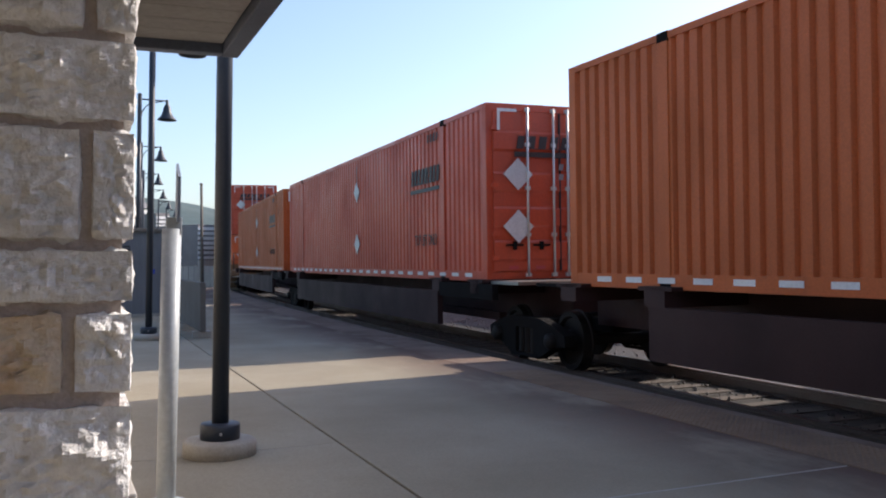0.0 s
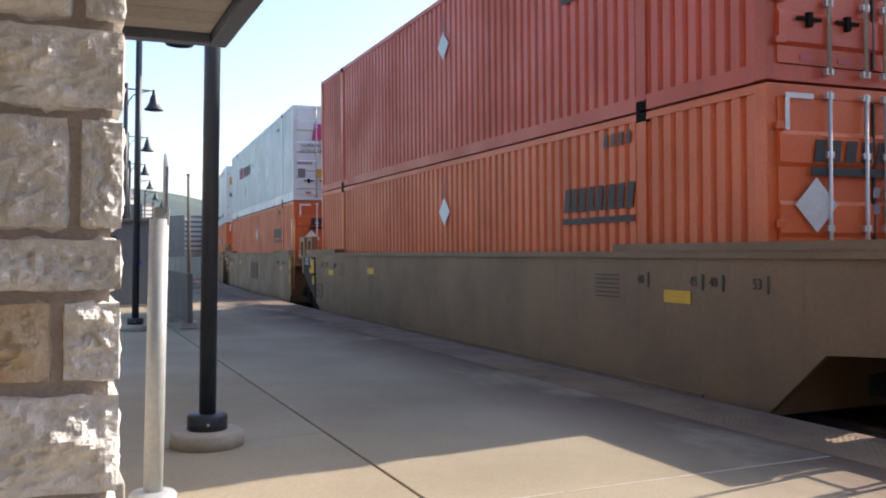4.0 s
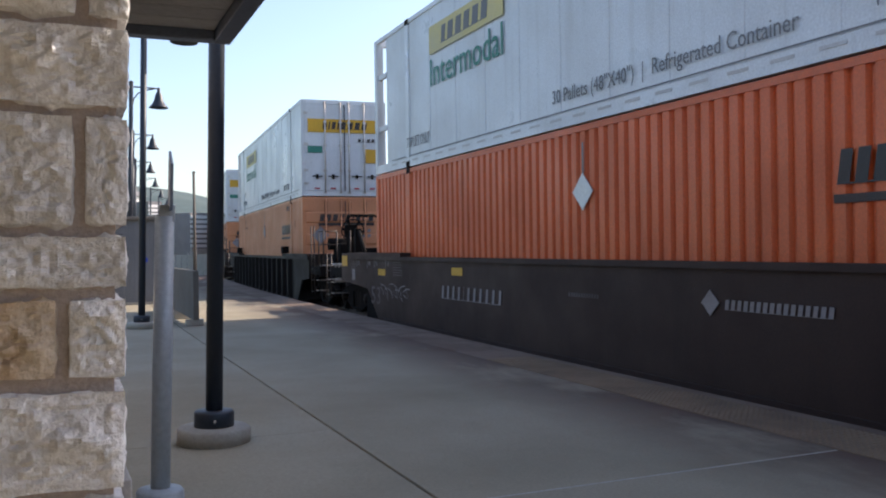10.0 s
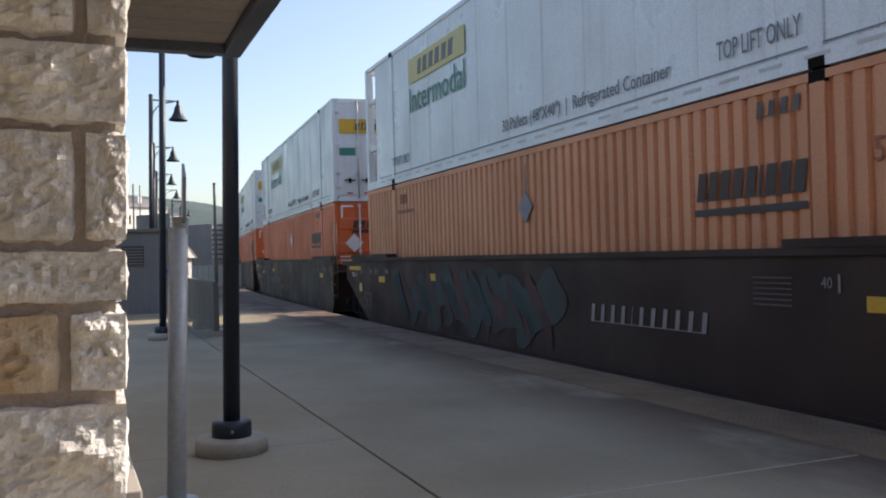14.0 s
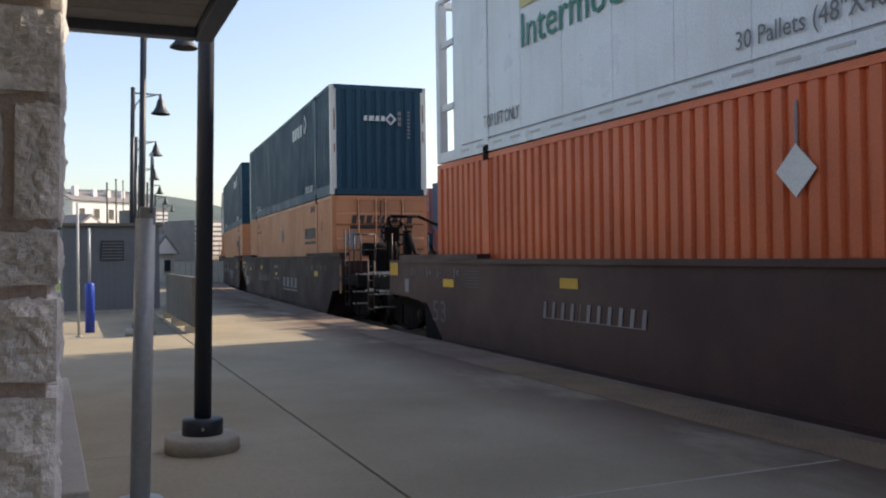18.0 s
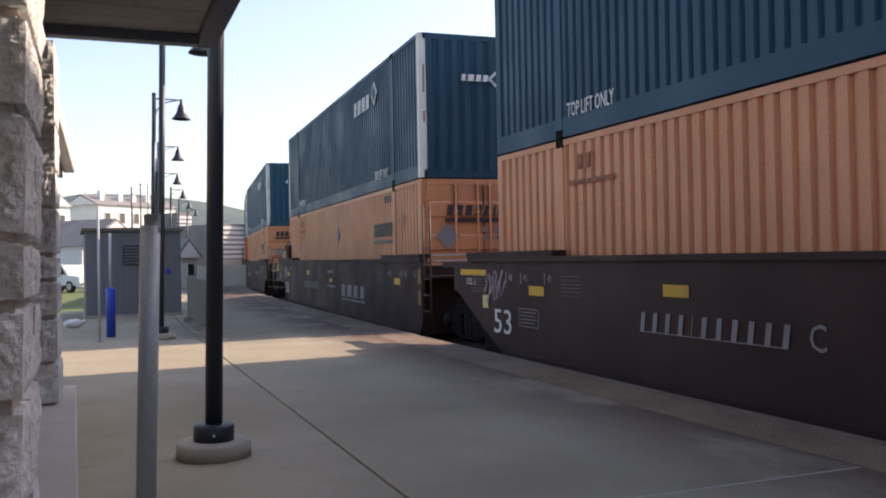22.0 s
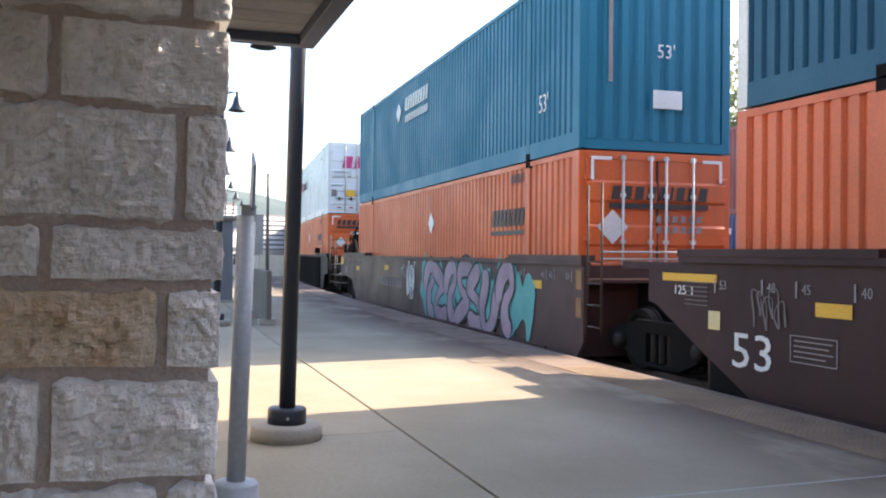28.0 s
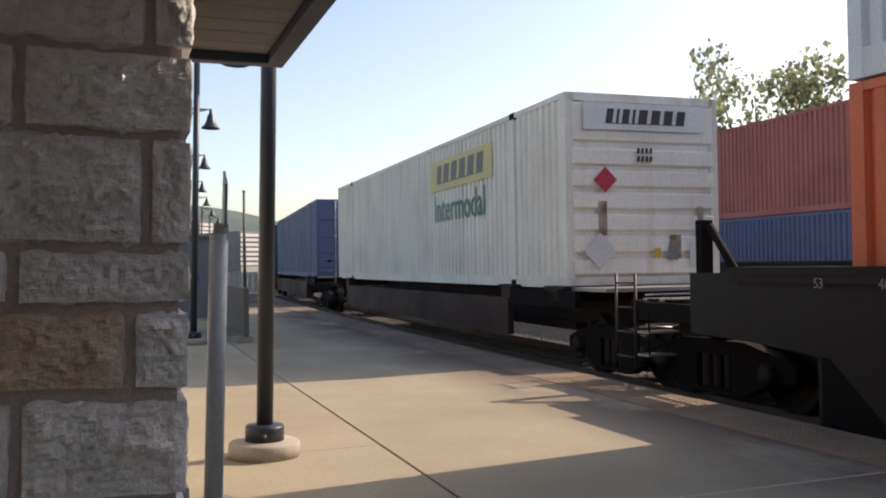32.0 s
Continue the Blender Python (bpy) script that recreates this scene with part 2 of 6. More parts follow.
    # distance haze is mixed into the hill's own colour
    hill=surface("hazed_wooded_hill", (0.058, 0.088, 0.085), 1.0, dirt=(0.10, 0.125, 0.115), dirt_amount=0.8, grain=0.05, broad=0.01, bump=0.0),
    asphalt=surface("asphalt", (0.06, 0.058, 0.055), 0.9, dirt=(0.1, 0.095, 0.09), dirt_amount=0.4),
    rubber=surface("tyre_rubber", (0.02, 0.02, 0.02), 0.85),
    graff1=surface("lilac_spray_paint", (0.30, 0.205, 0.235), 0.6, dirt=(0.12, 0.08, 0.1), dirt_amount=0.5, broad=1.5),
    graff2=surface("mint_spray_paint", (0.07, 0.30, 0.27), 0.6, dirt=(0.06, 0.18, 0.16), dirt_amount=0.5, broad=1.5),
    graff4=surface("grey_green_spray_paint", (0.16, 0.27, 0.23), 0.6, dirt=(0.06, 0.08, 0.08), dirt_amount=0.6, broad=1.2),
    fadedwhite=surface("faded_white_lettering", (0.26, 0.235, 0.23), 0.7, dirt=(0.12, 0.09, 0.08), dirt_amount=0.5),
    slatemark=surface("worn_grey_spray_paint", (0.13, 0.11, 0.105), 0.8, dirt=(0.07, 0.055, 0.05), dirt_amount=0.6, broad=1.5),
    steel=surface("steel_blue_paint", (0.03, 0.09, 0.17), 0.5, dirt=(0.08, 0.12, 0.18), dirt_amount=0.35, streak=0.3, bump=0.05),
    tank=surface("tan_tank_paint", (0.34, 0.24, 0.15), 0.6, dirt=(0.18, 0.1, 0.06), dirt_amount=0.45),
    magenta=surface("magenta_lettering", (0.5, 0.03, 0.16), 0.5, dirt_amount=0.1),
    rubbedink=surface("rubbed_brown_lettering", (0.26, 0.10, 0.055), 0.7, dirt=(0.45, 0.18, 0.10), dirt_amount=0.6, broad=6),
    greyink=surface("grey_lettering", (0.15, 0.15, 0.155), 0.6, dirt=(0.3, 0.3, 0.3), dirt_amount=0.35),
    murkgreen=surface("dull_green_spray_paint", (0.04, 0.055, 0.048), 0.85, dirt=(0.055, 0.038, 0.032), dirt_amount=0.9, broad=1.2),
    murkred=surface("dull_red_spray_paint", (0.085, 0.036, 0.034), 0.85, dirt=(0.055, 0.038, 0.032), dirt_amount=0.9, broad=1.2),
    murktan=surface("dull_tan_spray_paint", (0.15, 0.09, 0.045), 0.8, dirt=(0.07, 0.045, 0.035), dirt_amount=0.6, broad=1.2),
    yellowpale=surface("faded_yellow_band", (0.60, 0.50, 0.20), 0.55, dirt=(0.5, 0.48, 0.4), dirt_amount=0.6, broad=2.0),
    ttxmark=surface("dull_red_lettering", (0.135, 0.066, 0.042), 0.8, dirt=(0.15, 0.09, 0.055), dirt_amount=0.7, broad=2.0),
    ttxboard=surface("dark_patch_paint", (0.05, 0.034, 0.026), 0.8, dirt=(0.09, 0.06, 0.04), dirt_amount=0.5),
    murkteal=surface("dull_teal_spray_paint", (0.022, 0.047, 0.046), 0.85, dirt=(0.055, 0.038, 0.032), dirt_amount=0.9, broad=1.2),
    edgecon=surface("rust_dusted_concrete", (0.20, 0.14, 0.10), 0.85, dirt=(0.095, 0.05, 0.032), dirt_amount=0.85, grain=55, broad=1.3, bump=0.15),
    signback=surface("grey_sign_back", (0.22, 0.25, 0.30), 0.5, dirt=(0.15, 0.16, 0.18), dirt_amount=0.3),
    stain=surface("brown_rust_run", (0.16, 0.10, 0.065), 0.8, dirt=(0.55, 0.5, 0.43), dirt_amount=0.8, grain=18, broad=4.0),
    redmark=surface("dull_red_number", (0.22, 0.06, 0.045), 0.7, dirt=(0.06, 0.03, 0.025), dirt_amount=0.5),
    redtape=surface("red_reflective_tape", (0.42, 0.05, 0.06), 0.4, dirt=(0.3, 0.12, 0.1), dirt_amount=0.3),
    rustrun=surface("rust_runs", (0.22, 0.085, 0.04), 0.8, dirt=(0.42, 0.19, 0.10), dirt_amount=0.9, grain=25, broad=5.0),
    amberdull=surface("dull_amber_plate", (0.26, 0.12, 0.035), 0.6, dirt=(0.1, 0.055, 0.03), dirt_amount=0.6),
    tapegrey=surface("dulled_reflective_tape", (0.48, 0.475, 0.47), 0.5, dirt=(0.38, 0.36, 0.35), dirt_amount=0.6),
    graff3=surface("faint_grey_spray_paint", (0.25, 0.23, 0.24), 0.6, dirt=(0.1, 0.08, 0.08), dirt_amount=0.5, broad=1.5),
)



def rust_dust(m, inner, outer):
    """Iron dust from passing wheels, in ragged patches that thicken towards the track side of the slabs."""
    nt = m.node_tree
    bs = nt.nodes["Principled BSDF"]
    old = bs.inputs["Base Color"].links[0].from_socket
    tc = nt.nodes.new("ShaderNodeTexCoord")
    sep = nt.nodes.new("ShaderNodeSeparateXYZ")
    nt.links.new(tc.outputs["Object"], sep.inputs[0])
    near = ramp(nt, sep.outputs["X"], inner, outer)
    patch = ramp(nt, noise_at(nt, 1.1, (1, 0.45, 1), 6, 0.65), 0.30, 0.50)
    both = nt.nodes.new("ShaderNodeMath")
    both.operation = "MULTIPLY"
    nt.links.new(near, both.inputs[0])
    nt.links.new(patch, both.inputs[1])
    tone = mix(nt, noise_at(nt, 2.6), (0.14, 0.068, 0.038), (0.085, 0.066, 0.052))
    nt.links.new(mix(nt, both.outputs[0], old, tone), bs.inputs["Base Color"])


def leafy(m):
    """Thin leaves let some light through."""
    nt = m.node_tree
    bs = nt.nodes["Principled BSDF"]
    out = nt.nodes["Material Output"]
    tr = nt.nodes.new("ShaderNodeBsdfTranslucent")
    tr.inputs["Color"].default_value = (0.26, 0.29, 0.16, 1)
    ms = nt.nodes.new("ShaderNodeMixShader")
    ms.inputs[0].default_value = 0.55
    nt.links.new(bs.outputs[0], ms.inputs[1])
    nt.links.new(tr.outputs[0], ms.inputs[2])
    nt.links.new(ms.outputs[0], out.inputs["Surface"])


leafy(M["leaf"])
rust_dust(M["concrete"], 3.4, 4.7)


# ---- mesh helpers ----
def quad_box(bm, x0, x1, y0, y1, z0, z1):
    v = [bm.verts.new((x, y, z)) for x in (x0, x1) for y in (y0, y1) for z in (z0, z1)]
    for f in ((0, 1, 3, 2), (4, 6, 7, 5), (0, 4, 5, 1), (2, 3, 7, 6), (0, 2, 6, 4), (1, 5, 7, 3)):
        bm.faces.new([v[i] for i in f])
    return bm


def box(x0, x1, y0, y1, z0, z1, bevel=0.0):
    bm = quad_box(bmesh.new(), x0, x1, y0, y1, z0, z1)
    if bevel:
        bmesh.ops.bevel(bm, geom=bm.edges[:], offset=bevel, segments=2, affect="EDGES", profile=0.5)
    return bm


def tube(bm, a, b, r, seg=10, r2=None):
    """A closed rod from a to b."""
    a, b = Vector(a), Vector(b)
    q = (b - a).to_track_quat("Z", "Y")
    r2 = r if r2 is None else r2
    lo, hi = [], []
    for i in range(seg):
        d = Vector((math.cos(2 * math.pi * i / seg), math.sin(2 * math.pi * i / seg), 0))
        lo.append(bm.verts.new(a + q @ (d * r)))
        hi.append(bm.verts.new(b + q @ (d * r2)))
    for i in range(seg):
        f = bm.faces.new((lo[i], lo[(i + 1) % seg], hi[(i + 1) % seg], hi[i]))
        f.smooth = True
    bm.faces.new(lo[::-1])
    bm.faces.new(hi)
    return bm


def bent(points, r, seg=8):
    bm = bmesh.new()
    for a, b in zip(points, points[1:]):
        tube(bm, a, b, r, seg)
    return bm


def lathe(profile, seg=20, axis_at=(0, 0, 0)):
    """A turned body from (radius, height) pairs."""
    bm = bmesh.new()
    rings = []
    for r, z in profile:
        rings.append([bm.verts.new((axis_at[0] + r * math.cos(2 * math.pi * i / seg), axis_at[1] + r * math.sin(2 * math.pi * i / seg), axis_at[2] + z)) for i in range(seg)])
    for a, b in zip(rings, rings[1:]):
        for i in range(seg):
            f = bm.faces.new((a[i], a[(i + 1) % seg], b[(i + 1) % seg], b[i]))
            f.smooth = True
    bm.faces.new(rings[0][::-1])
    bm.faces.new(rings[-1])
    return bm


def extrude_yz(bm, outline, x0, x1):
    """A plate from an outline in y and z between two x."""
    a = [bm.verts.new((x0, y, z)) for y, z in outline]
    b = [bm.verts.new((x1, y, z)) for y, z in outline]
    bm.faces.new(a)
    bm.faces.new(b[::-1])
    for i in range(len(a)):
        j = (i + 1) % len(a)
        bm.faces.new((a[j], a[i], b[i], b[j]))
    return bm


def finish(name, bm, material):
    bmesh.ops.recalc_face_normals(bm, faces=bm.faces[:])
    me = bpy.data.meshes.new(name)
    bm.to_mesh(me)
    bm.free()
    me.materials.append(material)
    return me


def link(name, me, parent=None, label="", at=None):
    ob = new(name, me)
    if parent is not None:
        ob.parent = parent
    if at is not None:
        ob.matrix_basis = at
    return tagged(ob, label)


def part(name, bm, material, parent, label="", at=None):
    return link(name, finish(name, bm, material), parent, label, at)


def thing(name, label, category, at=None, group="", kind=""):
    ob = new(name)
    ob.empty_display_size = 0.2
    if at is not None:
        ob.matrix_basis = at
    return tagged(ob, label, category, group, kind)


def words(text, size, material, parent, m, squeeze=1.0):
    """Lettering lying in the local XY plane of m, as a thin mesh."""
    cu = bpy.data.curves.new("lettering", "FONT")
    cu.body, cu.size, cu.extrude, cu.resolution_u = text, size, 0.002, 2
    cu.align_x, cu.align_y = "CENTER", "CENTER"
    tmp = bpy.data.objects.new("lettering_tmp", cu)
    scene.collection.objects.link(tmp)
    me = bpy.data.meshes.new_from_object(tmp)
    bpy.data.objects.remove(tmp)
    me.materials.clear()
    me.materials.append(material)
    me.transform(Matrix.Diagonal((squeeze, 1, 1, 1)))
    return link("lettering", me, parent, "", m)


# ---- the line of the track: a long right-hand curve ----
RADIUS, TRACK_X, HEAD0 = 420.0, 7.392, radians(-0.98)


def track(s, offset=0.0):
    """Place and heading (clockwise from +Y) on the near track's centre line, s metres along it."""
    x, y, h, lo = TRACK_X, 0.0, HEAD0, -20.0
    if s < lo:
        x0, y0, h0 = track(lo)
        d = s - lo
        x, y, h = x0 + d * math.sin(h0), y0 + d * math.cos(h0), h0
    else:
        c = min(s, 150.0)
        h = HEAD0 + c / RADIUS
        x = TRACK_X + RADIUS * (math.cos(HEAD0) - math.cos(h))
        y = RADIUS * (math.sin(h) - math.sin(HEAD0))
        if s > c:
            x, y = x + (s - c) * math.sin(h), y + (s - c) * math.cos(h)
    return x + offset * math.cos(h), y - offset * math.sin(h), h


def ribbon(s0, s1, step, profile):
    """A strip along the track from a closed outline of (offset, z)."""
    bm = bmesh.new()
    rows, n = [], max(1, round((s1 - s0) / step))
    for i in range(n + 1):
        s = s0 + (s1 - s0) * i / n
        rows.append([bm.verts.new((*track(s, o)[:2], z)) for o, z in profile])
    for a, b in zip(rows, rows[1:]):
        for i in range(len(a)):
            j = (i + 1) % len(a)
            bm.faces.new((a[i], a[j], b[j], b[i]))
    bm.faces.new(rows[0])
    bm.faces.new(rows[-1][::-1])
    return bm


# ---- ground, tracks and platform ----
tagged(part("ground", box(-2500, 2500, -1200, 3200, -1.2, -0.45), M["grass"], None), "mown grass and open land to the horizon", "ground", kind="structure")
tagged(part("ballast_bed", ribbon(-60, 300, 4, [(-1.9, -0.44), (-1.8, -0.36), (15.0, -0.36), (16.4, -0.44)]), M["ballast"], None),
       "crushed stone ballast under both tracks, darkened for the shade beneath the cars", "ballast", kind="structure")


def loose_stones():
    """Stones lying proud of the ballast near the platform edge."""
    rng = random.Random(4)
    bm = bmesh.new()
    for _ in range(2600):
        s, o = rng.uniform(-2, 24), rng.choice((rng.uniform(-1.75, -0.8), rng.uniform(-0.7, 0.7), rng.uniform(0.8, 4.0)))
        x, y, _h = track(s, o)
        r = rng.uniform(0.018, 0.04)
        vs = [bm.verts.new((x + r * rng.uniform(0.6, 1.2) * dx, y + r * rng.uniform(0.6, 1.2) * dy, -0.35 + r * 0.8 * dz + 0.01))
              for dx, dy, dz in ((1, 0, 0), (0, 1, 0), (-1, 0, 0), (0, -1, 0), (0.1, 0.1, 1), (0, 0, -0.6))]
        for a, b in ((0, 1), (1, 2), (2, 3), (3, 0)):
            bm.faces.new((vs[a], vs[b], vs[4]))
            bm.faces.new((vs[b], vs[a], vs[5]))
    tagged(part("ballast_stones", bm, M["pebble"], None), "loose pale ballast stones between the ties", "stones", kind="stuff")


def rails(offset):
    for side in (-0.75, 0.75):
        o = offset + side
        prof = [(o - 0.07, -0.36), (o - 0.07, -0.345), (o - 0.012, -0.33), (o - 0.012, -0.245), (o - 0.036, -0.235), (o - 0.036, -0.2),
                (o + 0.036, -0.2), (o + 0.036, -0.235), (o + 0.012, -0.245), (o + 0.012, -0.33), (o + 0.07, -0.345), (o + 0.07, -0.36)]
        tagged(part("rail", ribbon(-60, 260, 4, prof), M["rail"], None), "rusty steel rail with a worn bright head", "rail", kind="structure")


loose_stones()
rails(0.0)
rails(12.0)
tie_me = finish("tie", box(-1.3, 1.3, -0.115, 0.115, -0.50, -0.345, 0.01), M["tie"])
for off in (0.0, 12.0):
    ties = tagged(new("ties"), "dark timber ties set in the ballast", "ties", kind="structure")
    for i in range(60):
        x, y, h = track(-3 + i * 0.53, off)
        link("tie", tie_me, ties, "", pose(x, y, 0, 0, 0, -math.degrees(h)))

platform = tagged(part("platform", ribbon(-40, 50, 2, [(-5.6, -0.9), (-1.90, -0.9), (-1.90, -0.02), (-5.6, -0.02)]), M["seal"], None),
                  "concrete station platform with dark sealed joints", "platform", kind="structure")


def slab(y0, y1, left, right, z1=0.0):
    """A concrete slab between two sides, each a function of y."""
    bm = bmesh.new()
    n = max(1, round((y1 - y0) / 2))
    rows = []
    for i in range(n + 1):
        y = y0 + (y1 - y0) * i / n
        rows.append([bm.verts.new((x, y, z)) for x, z in ((left(y), z1 - 0.018), (right(y), z1 - 0.018), (right(y), z1 - 0.004), (right(y) - 0.004, z1), (left(y) + 0.004, z1), (left(y), z1 - 0.004))])
    for a, b in zip(rows, rows[1:]):
        for i in range(6):
            bm.faces.new((a[i], a[(i + 1) % 6], b[(i + 1) % 6], b[i]))
    bm.faces.new(rows[0])
    bm.faces.new(rows[-1][::-1])
    return bm


def edge_x(y, off):
    return track(y, off)[0]


G = 0.009
for y0, y1 in ((-38, -14), (-14, 4.35), (4.35, 27.6), (27.6, 50.0)):
    part("slab", slab(y0 + G, y1 - G, lambda y: 1.86 + G + 0.0011 * max(0, y - 14) ** 2, lambda y: edge_x(y, -2.62)), M["concrete"], platform)
for y0, y1, xw in ((-38, -14, -5.8), (-14, 6.545, -5.8), (6.545, 17.3, -5.8), (17.3, 22.0, -5.8), (22.0, 28.2, -0.9), (28.2, 50.0, 1.2)):
    lo, hi = (0.003 if abs(v - 6.545) < 0.01 else G for v in (y0, y1))
    part("slab", slab(y0 + lo, y1 - hi, lambda y: xw + 0.0011 * max(0, y - 21) ** 2, lambda y: 1.86 - G + 0.0011 * max(0, y - 14) ** 2), M["concrete"], platform)
part("sub_base", box(-5.75, 1.5, -38, 21.98, -0.9, -0.0205), M["seal"], platform)
part("sub_base", box(-0.85, 2.2, 21.985, 28.15, -0.9, -0.0205), M["seal"], platform)
part("joint_filler", box(1.875, 4.70, 4.339, 4.361, -0.02, 0.001), M["kerb"], platform, "pale filler in the cross joint")
part("coping", ribbon(-38, 50, 2, [(-2.00, -0.10), (-1.87, -0.10), (-1.87, 0.0), (-2.00, 0.0)]), M["edgecon"], platform, "rust-dusted concrete platform edge")
for i in range(13):
    s0 = -6.1 + i * 1.22
    part("tactile_panel", ribbon(s0 + 0.004, s0 + 1.216, 0.61, [(-2.61, -0.03), (-2.01, -0.03), (-2.01, 0.002), (-2.61, 0.002)]), M["tactile"], platform)
for i in range(12):
    s0 = 9.76 + i * 3.4
    part("edge_slab", ribbon(s0 + 0.005, s0 + 3.395, 1.7, [(-2.618, -0.03), (-2.005, -0.03), (-2.005, 0.0), (-2.618, 0.0)]), M["edgecon"], platform, "rust-dusted concrete edge slab")


def domes():
    bm = bmesh.new()
    for i in range(176):
        for j in range(10):
            x, y, _h = track(-1 + i * 0.0605, -2.58 + j * 0.0605)
            lo = [bm.verts.new((x + 0.013 * dx, y + 0.013 * dy, 0.001)) for dx, dy in ((1, 0), (0.5, 0.87), (-0.5, 0.87), (-1, 0), (-0.5, -0.87), (0.5, -0.87))]
            hi = [bm.verts.new((x + 0.008 * dx, y + 0.008 * dy, 0.007)) for dx, dy in ((1, 0), (0.5, 0.87), (-0.5, 0.87), (-1, 0), (-0.5, -0.87), (0.5, -0.87))]
            bm.faces.new(hi)
            for k in range(6):
                bm.faces.new((lo[k], lo[(k + 1) % 6], hi[(k + 1) % 6], hi[k]))
    me = bpy.data.meshes.new("tactile_domes")
    bm.to_mesh(me)
    bm.free()
    me.materials.append(M["tactile"])
    tagged(link("tactile_domes", me, platform), "rows of small truncated domes", kind="stuff")


domes()


# ---- the station: stone piers, low wall, canopy ----
LEAN = 1.2  # degrees: the slabs drain away from the track, so plumb things lean a little towards it


def plumb(ob, x, z):
    """Leans a piece of the station about the line (x, z)."""
    ob.matrix_basis = Matrix.Translation((x, 0, z)) @ pose(0, 0, 0, 0, LEAN, 0) @ Matrix.Translation((-x, 0, -z))


def stone(x0, x1, y0, y1, z0, z1, seed, cuts=12, amp=0.026):
    """A split-faced block: rough outer faces, worn arrises."""
    bm = quad_box(bmesh.new(), x0, x1, y0, y1, z0, z1)
    bmesh.ops.subdivide_edges(bm, edges=bm.edges[:], cuts=cuts, use_grid_fill=True)
    bmesh.ops.recalc_face_normals(bm, faces=bm.faces[:])
    c = Vector(((x0 + x1) / 2, (y0 + y1) / 2, (z0 + z1) / 2))
    hs = Vector(((x1 - x0) / 2, (y1 - y0) / 2, (z1 - z0) / 2))
    off = Vector((seed * 3.1, seed * 7.7, seed * 1.3))
    for v in bm.verts:
        d = v.co - c
        inset = sorted(hs[k] - abs(d[k]) for k in range(3))
        edge = min(1.0, inset[1] / 0.035)
        p = v.co * 9 + off
        crag = max(0.0, noise.noise(p * 2.1)) * 0.9 + abs(noise.noise(p * 4.3)) * 0.75 + noise.noise(p * 9.0) * 0.30 + noise.noise(p * 19) * 0.13
        lump = noise.noise(p) * 0.7 + crag - 0.35
        flank = 0.4 if abs(v.normal.x) > 0.7 else 1.0
        v.co += v.normal * (amp * flank * lump * edge - 0.006 * (1 - edge) ** 2)
        v.co += Vector((noise.noise(p * 1.3) * 0.5, 0, noise.noise(p * 1.7 + off))) * 0.004
    for f in bm.faces:
        f.smooth = False
    return bm


COURSES = [(0.0, 0.28), (0.297, 0.49), (0.506, 0.715), (0.731, 0.91), (0.926, 1.121), (1.144, 1.298), (1.317, 1.420), (1.437, 1.652), (1.668, 1.826), (1.842, 2.055), (2.068, 2.265), (2.28, 2.45)]
NEAR_CUTS = {1: -0.03, 3: 0.0, 4: -0.218, 5: -0.011, 6: -0.228, 7: 0.016, 8: -0.222, 9: 0.018}


def pier(x0, x1, y0, y1, zbase, label, cuts, flip, seed, cuts_at={}):
    p = tagged(part("stone_pier", box(x0 + 0.022, x1 - 0.022, y0 + 0.022, y1 - 0.022, zbase, 2.45), M["mortar"], None), label, "pier", kind="structure")
    rng = random.Random(seed)
    for k, (z0, z1) in enumerate(COURSES):
        if z1 <= zbase + 0.05:
            continue
        z0 = max(z0, zbase)
        cut = x0 + (x1 - x0) * (0.27 + rng.uniform(-0.03, 0.03)) if (k + flip) % 2 == 0 else x1 - (x1 - x0) * (0.225 + rng.uniform(-0.01, 0.03))
        cut = cuts_at.get(k, cut)
        ym = y0 + (y1 - y0) * (0.62 if k % 2 else 0.4)
        for n, (a, b) in enumerate(((x0, cut - 0.009), (cut + 0.009, x1))):
            tan = k == 5 and n == 0
            part("stone", stone(a, b, y0, ym - 0.01, z0, z1, seed + k * 2.3 + n, cuts), M["limetan" if tan else "lime"], p, "iron-stained tan stone" if tan else "")
        part("stone", stone(x0, x1, ym + 0.01, y1, z0, z1, seed + k * 5.1, max(5, cuts - 5)), M["lime"], p)
    return p


near_pier = pier(-0.33, 0.105, 1.80, 2.26, 0.0, "split-faced limestone pier with pinkish mortar joints", 22, 0, 3, NEAR_CUTS)
pier(-0.39, 0.04, 4.62, 5.06, 0.722, "split-faced limestone pier standing on the low wall", 10, 1, 11)
plumb(near_pier, 0.105, 1.35)
low_wall = tagged(part("low_wall", box(-0.36, 0.098, 2.75, 5.28, 0.0, 0.64), M["cap"], None), "smooth cast stone low wall between the piers", "wall", kind="structure")
for y0, y1 in ((2.72, 4.10), (4.105, 5.33)):
    part("cap_stone", box(-0.40, 0.130, y0, y1, 0.642, 0.72, 0.006), M["cap"], low_wall, "cast stone coping slab")
low_wall.matrix_basis = Matrix.Translation((0.13, 4.0, 0)) @ pose(0, 0, 0, 0, 0, 1.5) @ Matrix.Translation((-0.13, -4.0, 0))

